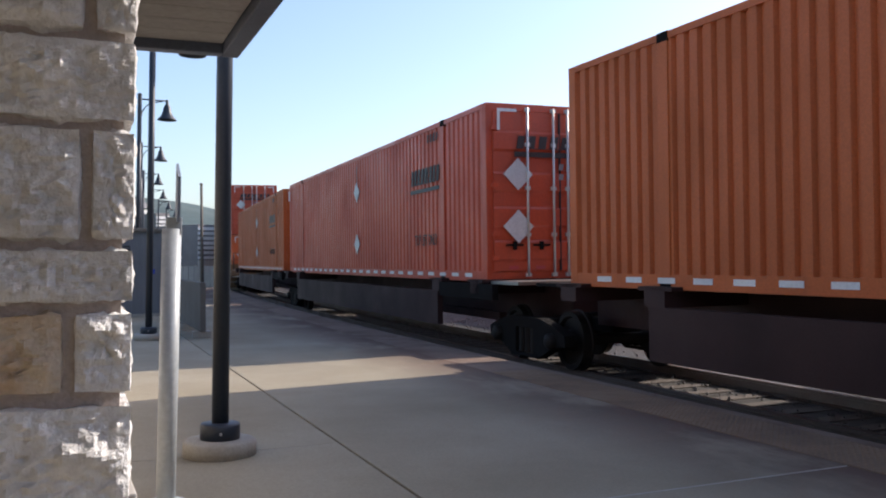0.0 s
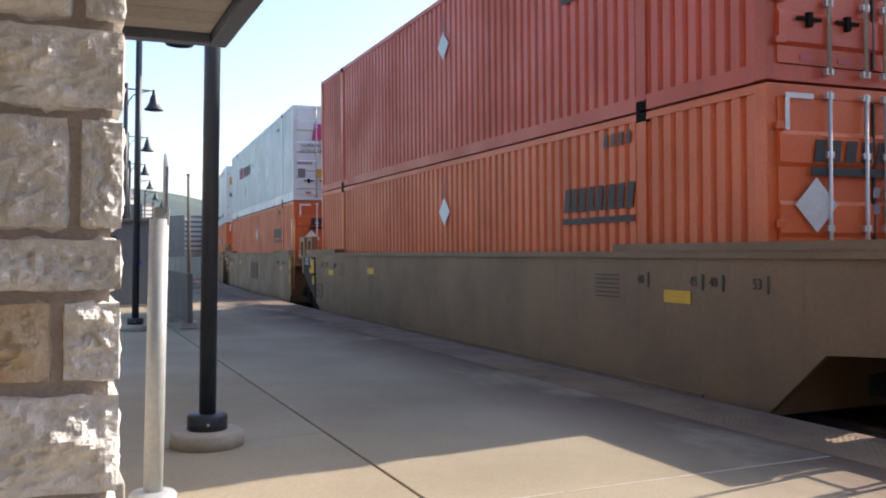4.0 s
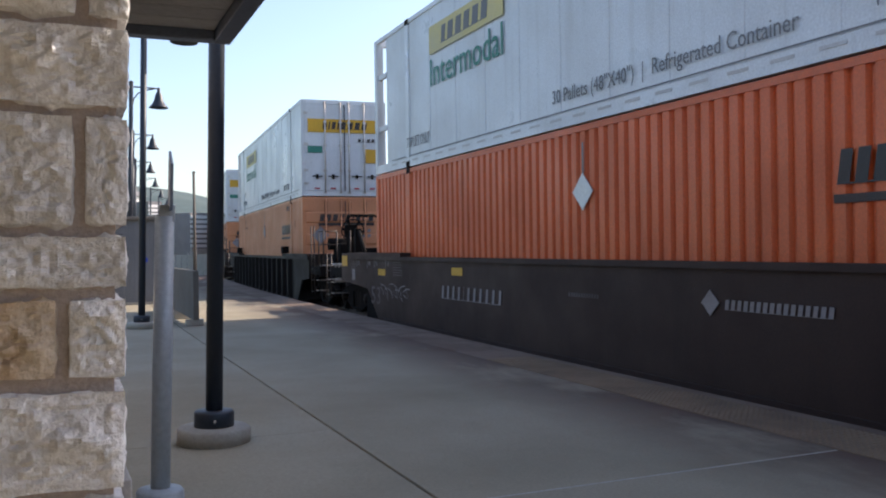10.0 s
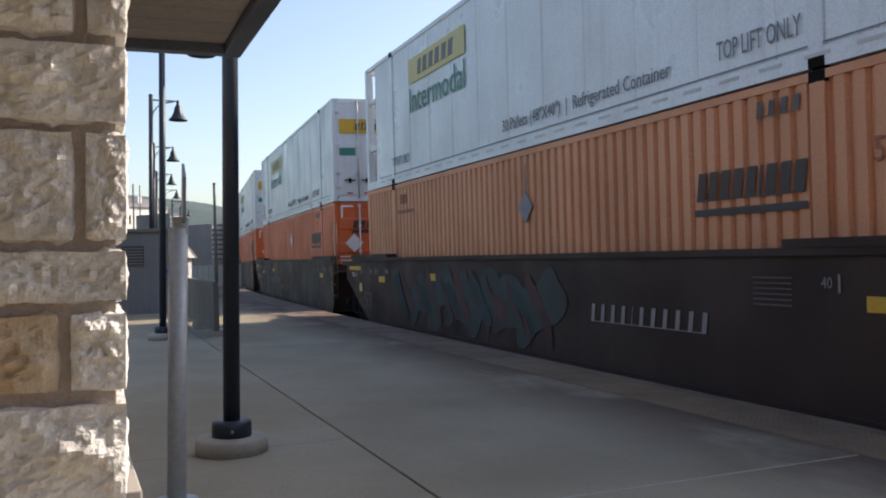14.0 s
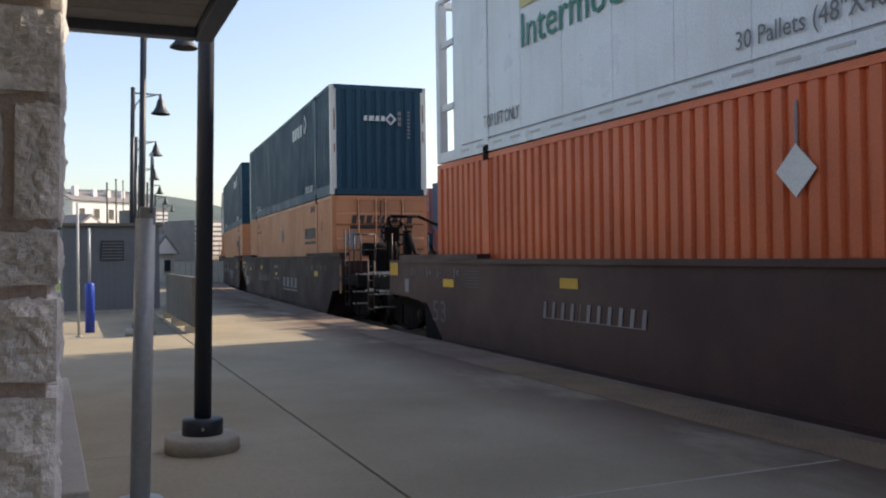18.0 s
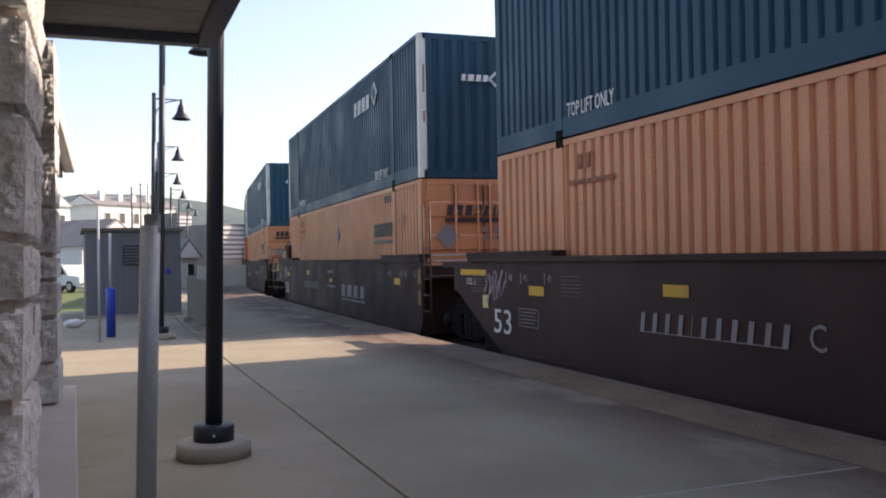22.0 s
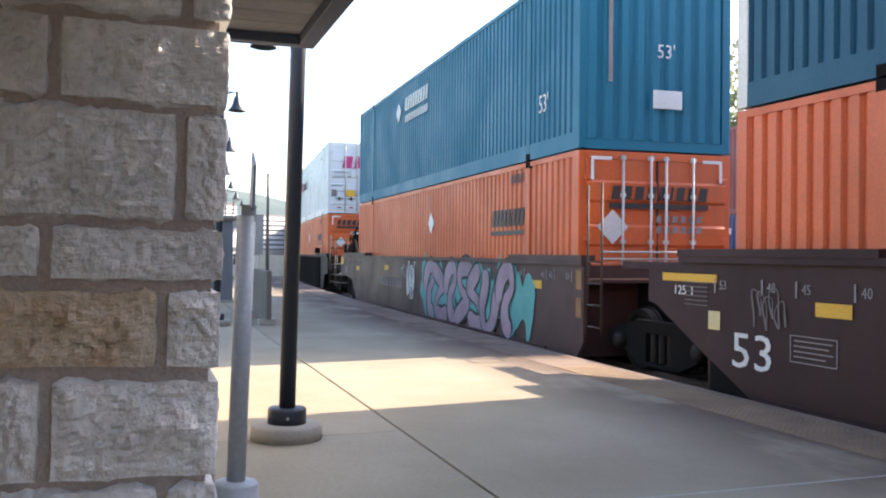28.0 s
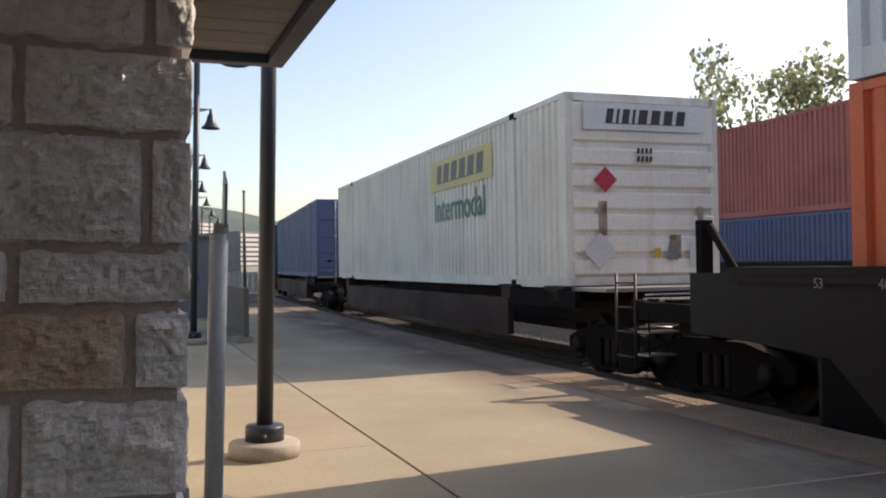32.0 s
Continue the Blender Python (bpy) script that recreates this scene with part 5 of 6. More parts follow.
def joint_end(parent, sy, paint, y_end):
    """The end of a unit over the shared truck."""
    b = pose(0, 0, 0, 0, 0, 0 if sy > 0 else 180)
    tone = paint if paint == "ttx" else "gear"
    add(parent, "bulkhead", lambda: box(-1.45, 1.45, 8.22, 8.34, -0.10, 1.22), paint, b)
    add(parent, "sill_tongue", lambda: box(-0.45, 0.45, 8.35, 9.9, 0.45, 0.95), "gear", b)
    add(parent, "end_platform", lambda: box(-1.4, 1.4, 8.345, 8.75, 0.98, 1.03), paint, b)
    if sy < 0:
        for x in (-1.50, 1.50):
            add(parent, "corner_ladder", lambda: ladder(2.05, 1.0), tone if paint == "ttx" else "worn", b @ pose(x, y_end + 0.12, 0.30), "worn ladder")
        for z in (1.32, 1.42):
            add(parent, "cross_bar", lambda: bent([(-1.3, 8.80, 0), (1.3, 8.80, 0)], 0.016, 6), "rod", b @ pose(0, 0, z), "worn bright cross bar")
    else:
        for x in (-1.30, 1.30):
            for y in (8.82, 9.64) if paint == "ttx" else ():
                add(parent, "stack_frame", stack_frame, paint, pose(x * 1.06, y, 1.30), "stout upturned frame")
            add(parent, "bearing_beam", lambda: box(-0.12, 0.12, 8.76, 10.2, 1.20, 1.30, 0.01), paint, pose(x, 0, 0))
        truck(parent, 9.85)
        if paint == "ttx":
            rim = [(9.22, 1.255), (9.22, 0.80), (8.43, 0.40), (7.95, 0.14), (8.02, 1.255)]
            board = add(parent, "number_board", lambda: extrude_yz(bmesh.new(), rim, -1.52, -1.503), "black", pose(0, 0, 0), "black painted end board")
            words("125", 0.27, M["chalk"], board, Matrix.Translation((-0.232, 0, 0)) @ on_side(8.86, 1.135, 0), 1.0)
            words("T", 0.27, M["chalk"], board, Matrix.Translation((-0.232, 0, 0)) @ on_side(8.42, 1.135, 0), 1.0)
            side_mark(parent, ("board_plate", 1), lambda: flat(0.30, 0.24), "yellow", 8.19, 1.08, "yellow reflective plate", 0.022)
            side_mark(parent, ("board_plate", 3), lambda: flat(0.48, 0.115), "yellow", 8.28, 0.90, "yellow reflective plate", 0.022)
            side_mark(parent, ("board_plate", 2), lambda: flat(0.20, 0.22), "yellow", 8.12, 0.66, "yellow reflective plate", 0.022)
        else:
            words("125 T", 0.15, M["chalk"], parent, Matrix.Translation((-0.212, 0, 0)) @ on_side(8.72, 0.98, 0), 1.15)
            side_mark(parent, ("board_plate", 4), lambda: flat(1.02, 0.09), "yellow", 8.63, 1.13, "yellow reflective plate")
            side_mark(parent, ("board_plate", 5), lambda: flat(0.20, 0.20), "yellowpale", 8.16, 0.68, "faded reflective plate")


def side_mark(parent, key, make, mat, y, z, label="", out=0.0):
    return mark(key[0], key[1:], make, mat, parent, Matrix.Translation((-0.213 - out, 0, 0)) @ on_side(y, z, 0.0), label)


def blob(i, n, w, h, seed, lean, swell=1.0, spike=0.0):
    """The i-th of n swollen spray-painted shapes in a row, flat on the sheet."""
    rng = random.Random(seed * 31 + i)
    bm = bmesh.new()
    cx = (i - (n - 1) / 2) * w / n
    p2, p3, p5 = (rng.uniform(0, 6.28) for _ in range(3))
    z = 0.003 + i * 0.0004
    c = bm.verts.new((cx, 0, z))
    vs = []
    for k in range(36):
        a = 2 * math.pi * k / 36
        r = swell * (1 + 0.26 * math.sin(2 * a + p2) + 0.20 * math.sin(3 * a + p3) + 0.08 * math.sin(5 * a + p5) + spike * (1 - abs(math.sin(1.5 * a + p3))) ** 3)
        vs.append(bm.verts.new((cx + r * w / n * 0.56 * math.cos(a) + lean * math.sin(a) * h, r * h * 0.44 * math.sin(a), z)))
    for k in range(36):
        bm.faces.new((c, vs[k], vs[(k + 1) % 36]))
    return bm


HOOK = ((-0.52, 0.40), (-0.10, 0.55), (0.30, 0.42), (0.10, 0.10), (-0.34, -0.12), (-0.02, -0.34), (0.42, -0.56))
LOOP = ((-0.36, -0.05), (-0.30, 0.36), (0.04, 0.54), (0.24, 0.24), (0.02, -0.04), (0.10, -0.38), (0.46, -0.58))
CUP = ((-0.44, 0.52), (-0.34, 0.0), (-0.24, -0.42), (0.10, -0.56), (0.36, -0.20), (0.30, 0.24), (0.40, 0.54))


def brush(points, width, rise, fx, fy):
    """One fat spray-can stroke, bent smoothly through a few points, swelling in its middle."""
    bm = bmesh.new()
    pts = [Vector((x * fx + 0.25 * y, y * fy, 0)) for x, y in points]
    pts = [pts[0] * 2 - pts[1]] + pts + [pts[-1] * 2 - pts[-2]]
    path = []
    for a, b, c, d in zip(pts, pts[1:], pts[2:], pts[3:]):
        for k in range(8):
            u = k / 8
            path.append(0.5 * (2 * b + (c - a) * u + (2 * a - 5 * b + 4 * c - d) * u * u + (3 * b - a - 3 * c + d) * u ** 3))
    last = None
    n = len(path)
    for i in range(n):
        t = (path[min(n - 1, i + 1)] - path[max(0, i - 1)]).normalized()
        w = width * (0.42 + 0.12 * math.sin(math.pi * i / n * 3)) * min(1.0, 0.5 + 0.25 * min(i, n - 1 - i))
        q = Vector((-t.y, t.x, 0)) * w
        up = Vector((0, 0, rise + 0.00002 * i))
        now = (bm.verts.new(path[i] + q + up), bm.verts.new(path[i] - q + up))
        if last:
            bm.faces.new((last[0], last[1], now[1], now[0]))
        last = now
    return bm


def stencil_box():
    """A thin ruled frame with four lines in it."""
    bm = bmesh.new()
    for x0, x1, y0, y1 in ((-0.30, 0.30, 0.12, 0.13), (-0.30, 0.30, -0.13, -0.12), (-0.30, -0.29, -0.12, 0.12), (0.29, 0.30, -0.12, 0.12)):
        quad_box(bm, x0, x1, y0, y1, 0, 0.003)
    for k, e in enumerate((0.24, 0.20, 0.25, 0.16)):
        quad_box(bm, -0.25, e, 0.072 - k * 0.05, 0.084 - k * 0.05, 0, 0.003)
    return bm


def scrawl(w, h, turns, width, seed, rise=0.0):
    """One looping brush line that wanders along the sheet."""
    rng = random.Random(seed)
    a1, a2, a3 = (rng.uniform(0, 6.28) for _ in range(3))
    bm = bmesh.new()
    n = turns * 22
    path = []
    for i in range(n + 1):
        u = i / n
        ph = 2 * math.pi * turns * u
        path.append(Vector((w * (u - 0.5) + 0.55 * w / turns * math.sin(ph * 1.03 + a1) + 0.2 * w / turns * math.sin(ph * 2.1 + a3),
                            h * (0.34 * math.cos(ph + a2) + 0.16 * math.sin(ph * 0.43 + a3)), 0)))
    last = None
    for i in range(n):
        d = (path[min(n, i + 1)] - path[max(0, i - 1)]).normalized()
        q = Vector((-d.y, d.x, 0)) * width * 0.5 * (0.7 + 0.3 * math.sin(i * 0.31))
        z = Vector((0, 0, 0.006 + rise + 0.00002 * i))
        now = (bm.verts.new(path[i] + q + z), bm.verts.new(path[i] - q + z))
        if last:
            bm.faces.new((last[0], last[1], now[1], now[0]))
        last = now
    return bm


def well_car(paint, look_, style, south, north, marks, letter="", zt=1.32):
    """One well unit, origin at its middle on the track, z at platform level. south/north: 'car' end or shared 'joint'."""
    p = thing("well_car", look_, "rail car", None, "cars of the passing train")
    ys = -10.05 if south == "car" else -8.68
    yn = 10.1 if north == "car" else 9.45
    yc = 9.35 if north == "car" else 8.75
    for sx, turn in ((-1, 0), (1, 180)):
        lo, hi = (ys, yc) if sx < 0 else (-yc, -ys)
        side = link("side", kept(("side", zt, south, north, sx), lambda: well_side(south, north, zt, sx > 0), M[paint]), p, "", pose(sx * 1.50, 0, 0, 0, 0, turn))
        link("top_chord", kept(("top_chord", lo, hi), lambda: box(-0.05, 0.10, lo - 0.02, hi + 0.02, -0.02, 0.05), M[paint]), side, "", pose(0, 0, zt))
        link("bottom_chord", kept(("bottom_chord",), lambda: box(-0.03, 0.10, -7.4, 7.4, -0.14, -0.04), M[paint]), side)
        for a, c in ((lo - 0.03, -5.9), (5.9, hi + 0.03)):
            link("raised_chord", kept(("raised_chord", a, c), lambda: box(-0.06, 0.16, a, c, 0.051, 0.13), M[paint]), side, "", pose(0, 0, zt))
        if style == "ribbed":
            for i in range(15):
                link("rib", kept(("rib", zt), lambda: box(-0.13, -0.001, -0.05, 0.05, -0.10, zt - 0.03), M[paint]), side, "", pose(0, -7.3 + i * 14.6 / 14, 0))
            for y in (-6.1, 6.1):
                link("stop_block", kept(("stop_block",), lambda: box(-0.10, 0.10, -0.18, 0.18, 0.135, 0.36, 0.02), M["gear"]), side, "", pose(0, y, zt))
    # added dark sheets that close the side cut-outs from within
    for y in (-8.1, 8.1):
        for x in (-1.455, 1.455):
            link("well_liner", kept(("well_liner",), lambda: box(-0.02, 0.02, -0.7, 0.7, -0.13, 0.86), M["gear"]), p, "", pose(x, y * 0.935, 0))
    link("floor", kept(("floor",), lambda: box(-1.40, 1.40, -8.2, 8.2, -0.06, 0.10), M["gear"]), p)
    for sy, kind, ye in ((-1, south, -ys), (1, north, yn)):
        if kind == "car":
            car_end(p, sy, paint)
        else:
            joint_end(p, sy, paint, ye)
    ink = "fadedwhite" if paint in ("maroon", "brown", "black", "slate") else "ink"
    lineink = "ink" if paint == "ttx" else "slatemark"
    if style != "ribbed":
        dn, ds = (0.8 if north == "car" else 0.1), -0.7
        for y, z in ((-6.3 + ds, 0.90), (3.3, 0.98), (6.35 + dn, 0.89)):
            side_mark(p, ("yellow_plate", 0.5), lambda: flat(0.44, 0.13), "yellow", y, z, "yellow reflective plate")
        for k in range(6):
            side_mark(p, ("small_line", 0.7), lambda: flat(0.50, 0.013), lineink, -5.0 + ds, 1.10 - k * 0.05)
            side_mark(p, ("small_line", 0.7), lambda: flat(0.50, 0.013), lineink, 5.4 + dn, 1.10 - k * 0.05)
            side_mark(p, ("small_line", 0.5), lambda: flat(0.42, 0.013), lineink, 8.4 + dn * 0.9, 1.08 - k * 0.05)
        for y, n in ((-7.6, "53"), (-7.0, "48"), (-6.7, "45"), (-5.8, "40")):
            side_mark(p, ("gauge_tick", 0.2), lambda: flat(0.024, 0.16), ink, y + ds, 1.06)
            words(n, 0.14, M[ink], p, Matrix.Translation((-0.212, 0, 0)) @ on_side(y + ds + 0.14, 1.06, 0), 0.9)
        for y, n in ((8.05, "53"), (7.30, "48"), (6.82, "45"), (6.1, "40")):
            side_mark(p, ("gauge_tick", 0.2), lambda: flat(0.024, 0.16), ink, y + dn, 1.06)
            words(n, 0.14, M[ink], p, Matrix.Translation((-0.212, 0, 0)) @ on_side(y + dn - 0.13, 1.06, 0), 0.9)
        words("53", 0.52, M["chalk" if paint == "maroon" else "ink" if paint == "ttx" else "slatemark"], p, Matrix.Translation((-0.212, 0, 0)) @ on_side(7.55, 0.38, 0), 1.3)
        if north == "car":
            side_mark(p, ("end_plate", 0.5), lambda: flat(0.42, 0.24), "yellow", 9.82, 1.10, "yellow reflective plate")
            side_mark(p, ("end_plate", 0.4), lambda: flat(0.20, 0.24), "fadedwhite", 9.12, 0.80, "pale reflective plate")
        for z in (1.02, 0.62):
            side_mark(p, ("end_plate", 0.3), lambda: flat(0.18, 0.28), "yellow" if paint == "ttx" else "amberdull", ys + 0.14, z, "yellow reflective plate")
        if paint != "ttx":
            side_mark(p, ("number_mark", 9), lambda: bars((0.085,) * 4 + (0.01,) + (0.085,) * 6, 0.22, 0.142), ink, -3.6 if marks == "murk" else 2.83, 0.51, "reporting mark as plain bars")
        elif north == "car":
            side_mark(p, ("number_board", 2), lambda: flat(2.8, 0.35, 0.003), "ttxboard", 3.4, 0.78, "dark patch behind the reporting mark", -0.002)
            side_mark(p, ("number_mark", 8), lambda: bars((0.085,) * 4 + (0.01,) + (0.085,) * 6, 0.20, 0.142), "chalk", 3.4, 0.68, "reporting mark as plain bars")
        if paint == "maroon" and north == "joint":
            side_mark(p, ("stencil_box", 1), stencil_box, "fadedwhite", 6.70, 0.50, "white stencilled data box")
        if letter:
            words(letter, 0.34, M["fadedwhite"], p, Matrix.Translation((-0.212, 0, 0)) @ on_side(1.35, 0.62, 0), 0.9)
    else:
        for y in (-4.0, 3.0):
            side_mark(p, ("chord_plate", 0.6), lambda: flat(0.5, 0.045), "yellow", y, zt + 0.015, "yellow chord plate")
        words("53", 0.62, M["redmark"], p, Matrix.Translation((-0.222, 0, 0)) @ on_side(6.75, 0.45, 0), 0.9)
        for y, n in ((8.2, "53"), (7.5, "48")):
            words(n, 0.13, M["fadedwhite"], p, Matrix.Translation((-0.272, 0, 0)) @ on_side(y, zt - 0.02, 0), 0.9)
    if marks == "bnsf":
        side_mark(p, ("block_mark", 4), lambda: bars((0.46, 0.50, 0.46, 0.42), 0.30, 0.22), "fadedwhite", -2.85, 0.42, "white slanted block mark")
        side_mark(p, ("small_lettering", 4), lambda: bars((0.06,) * 9, 0.08, 0.035), "fadedwhite", -0.2, 1.0)
        side_mark(p, ("small_lettering", 5), lambda: bars((0.05,) * 14, 0.07, 0.03), "fadedwhite", -0.28, 0.60)
        side_mark(p, ("yellow_plate", 0.4), lambda: flat(0.36, 0.10), "yellow", -0.25, 0.80, "yellow reflective plate")
        side_mark(p, ("logo_rule", 4), lambda: flat(2.5, 0.04), "fadedwhite", -2.9, 0.34)
        side_mark(p, ("scrawled_tag", 2), lambda: scrawl(0.7, 0.5, 6, 0.045, 41), "graff1", 7.8, 0.92, "lilac scrawled tag")
    elif marks == "ttx":
        side_mark(p, ("block_mark", 3), lambda: bars((0.6, 0.6, 0.6), 0.62, 0.14), "ttxmark", -0.9, 0.42, "dull red-brown block mark")
    elif marks == "graffiti":
        for i in range(13):
            side_mark(p, ("graffiti", 2, i), lambda: blob(i, 13, 6.6, 1.25, 8, -0.12, 0.95, 0.5), "graff2", -3.55, 0.57, "mint spray-painted shape", -0.002)
        for i, (dy, glyph) in enumerate(zip((-0.9, -1.65, -2.5, -3.3, -4.1, -4.9, -5.7), (LOOP, HOOK, LOOP, HOOK, HOOK, CUP, LOOP))):
            side_mark(p, ("graffiti_outline", i), lambda: brush(glyph, 0.46, i * 0.003, 1 - 2 * (i % 2), 1 - 2 * (i % 3 == 1)), "murkteal", dy, 0.57, "dark outline", 0.004)
            side_mark(p, ("graffiti", 1, i), lambda: brush(glyph, 0.34, i * 0.003 + 0.0015, 1 - 2 * (i % 2), 1 - 2 * (i % 3 == 1)), "graff1", dy, 0.57, "lilac spray-painted letter shape", 0.004)
        side_mark(p, ("scrawled_tag", 4), lambda: scrawl(0.75, 0.95, 7, 0.045, 31), "chalk", 0.75, 0.72, "white scrawled tag")
        side_mark(p, ("scrawled_tag", 6), lambda: scrawl(0.6, 0.35, 6, 0.035, 12), "fadedwhite", 0.7, 0.95, "white scrawled tag", 0.002)
        side_mark(p, ("scrawled_tag", 5), lambda: scrawl(0.35, 0.35, 2, 0.04, 5), "graff4", 1.42, 0.92, "pale green tag")
    elif marks == "murk":
        for i in range(6):
            side_mark(p, ("graffiti", 4, i), lambda: blob(i, 6, 6.0, 1.2, 15, 0.2), "murkgreen", 1.4, 0.60, "dull green spray-painted shape")
        for i in range(9):
            side_mark(p, ("graffiti", 5, i), lambda: blob(i, 9, 6.4, 2.2, 6, -0.16, 0.42), "murkred", 1.8, 0.62, "dull red spray-painted streak", 0.003)
        for i in range(1, 10, 2):
            side_mark(p, ("graffiti", 6, i), lambda: blob(i, 10, 7.0, 2.2, 12, -0.18, 0.40), "murkteal", 2.7, 0.62, "dull teal spray-painted streak", 0.006)
    elif marks == "scrawl":
        side_mark(p, ("scrawled_tag", 3), lambda: scrawl(0.45, 0.45, 5, 0.03, 44), "slatemark", 7.3, 0.86, "pale scrawled tag")
        side_mark(p, ("graffiti", 7), lambda: scrawl(2.6, 0.9, 5, 0.14, 9), "murktan", 0.6, 0.62, "faint tan sprayed letters")
        side_mark(p, ("scrawled_tag", 8), lambda: scrawl(1.6, 0.5, 8, 0.028, 17), "slatemark", 4.6, 0.60, "faint scrawled tag")
    elif marks == "tags":
        side_mark(p, ("scrawled_tag", 9), lambda: scrawl(1.7, 0.34, 6, 0.022, 22), "fadedwhite", 6.4, 0.50, "thin white scrawled tag")
        side_mark(p, ("small_logo", 1), lambda: diamond(0.13), "fadedwhite", -2.98, 0.80, "small white emblem")
        side_mark(p, ("small_lettering", 2), lambda: bars((0.06,) * 16, 0.10, 0.025), "fadedwhite", -3.85, 0.74)
        side_mark(p, ("small_lettering", 3), lambda: bars((0.04,) * 12, 0.05, 0.02), "slatemark", -0.6, 0.74)
    return p


def spine_car(look_):
    """A skeleton car that carries one container on end supports."""
    p = thing("spine_car", look_, "rail car", None, "cars of the passing train")
    part("centre_beam", quad_box(quad_box(bmesh.new(), -0.28, 0.28, -9.0, 9.0, 0.42, 0.98), -0.42, 0.42, -6.6, 6.6, 0.30, 0.44), M["maroon"], p)
    for y in (-7.9, -6.1, 6.1, 7.9):
        part("cross_arm", quad_box(quad_box(bmesh.new(), -1.45, 1.45, y - 0.18, y + 0.18, 0.84, 1.06), -1.45, 1.45, y - 0.3, y + 0.3, 1.02, 1.065), M["maroon"], p)
    for sx in (-1.40, 1.40):
        part("side_sill", quad_box(bmesh.new(), sx - 0.05, sx + 0.05, -6.2, 6.2, 0.24, 0.84), M["maroon"], p, "grimy side sill")
        part("side_sill", quad_box(bmesh.new(), sx - 0.05, sx + 0.05, -8.6, -6.3, 0.76, 1.0), M["gear"], p)
    part("end_platform", box(-1.3, 1.3, -9.2, -8.2, 1.0, 1.05), M["bare"], p, "worn bare end platform")
    part("hitch_plate", box(-1.3, 1.3, 8.2, 9.0, 1.0, 1.05), M["gear"], p)
    truck(p, -8.95)
    coupler(p, 8.9, 0)
    return p


# order along the train: name, distance of the near end along the track at the start, what it carries
ORANGE = "red-orange corrugated freight container with weathered paint"
PEACH = "sun-faded peach corrugated freight container"
REEFER = "white smooth-sided refrigerated container with a yellow band"
XBOX = "white corrugated freight container"
NAVY = "dark blue corrugated freight container"
TEAL = "teal corrugated freight container"
WELLS = {"ttx": "weathered tan well car", "maroon": "dark maroon well car", "brown": "dull brown well car", "slate": "grimy dark brown well car", "black": "black ribbed well car"}
TRAIN = [
    (-24.17, "spine", None, None, None, None, ("orange", "door", "orange"), None),
    (-6.09, "spine", None, None, None, None, ("amber", "door", "orange"), None),
    (12.6, "spine", None, None, None, None, ("red", "door", "orange"), None),
    (30.02, "spine", None, None, None, None, ("amber", "door", "orange"), None),
    (51.47, "ttx", "plain", "car", "joint", "none", ("orange", "door", "orange"), ("red", "door", "orange")),
    (71.24, "ttx", "plain", "joint", "joint", "ttx", ("orange", "door", "orange"), ("white", "door", "whitebox")),
    (90.86, "ttx", "plain", "joint", "car", "none", ("orange", "door", "orange"), ("white", "door", "reefer")),
    (114.93, "slate", "plain", "car", "car", "tags", ("orange", "door", "orange"), ("white", "door", "reefer")),
    (138.56, "black", "ribbed", "car", "car", "none", ("peach", "door", "orange"), ("white", "door", "reefer")),
    (162.24, "slate", "plain", "car", "joint", "murk", ("peach", "door", "orange"), ("white", "door", "reefer")),
    (181.96, "slate", "plain", "joint", "joint", "scrawl", ("orange", "door", "orange"), ("white", "door", "reefer")),
    (201.8, "brown", "plain", "joint", "car", "none", ("orange", "door", "orange"), ("white", "door", "reefer")),
    (225.54, "maroon", "plain", "car", "joint", "bnsf", ("peach", "door", "orange"), ("darkblue", "upright", "navy", "cream")),
    (245.18, "maroon", "plain", "joint", "joint", "bnsf", ("peach", "door", "orange"), ("darkblue", "door", "navy")),
    (265.0, "maroon", "plain", "joint", "car", "bnsf", ("peach", "door", "orange"), ("darkblue", "upright", "navy", "cream")),
    (288.87, "maroon", "plain", "car", "joint", "tags", ("peach", "level", "orange"), ("navy", "upright", "navy", "cream")),
    (308.4, "maroon", "plain", "joint", "joint", "scrawl", ("orange", "door", "orange"), ("navy", "upright", "navy", "cream")),
    (328.2, "brown", "plain", "joint", "car", "graffiti", ("orange", "door", "orange"), ("teal", "upright", "teal")),
    (351.6, "black", "ribbed", "car", "car", "none", ("orange", "level", "orange"), ("white", "door", "whitebox")),
    (372.99, "spine", None, None, None, None, ("cream", "level", "cream"), None),
    (393.6, "spine", None, None, None, None, ("blue", "door", "plain"), None),
    (413.0, "spine", None, None, None, None, ("darkblue", "door", "plain"), None),
]
LABELS = {"orange": ORANGE, "red": ORANGE, "amber": ORANGE, "peach": PEACH, "white": XBOX, "darkblue": NAVY, "navy": NAVY, "teal": TEAL,
          "cream": "cream-white corrugated freight container with ribbed end", "blue": "blue corrugated freight container"}
LETTERS = {225.54: "A", 245.18: "C", 288.87: "B"}
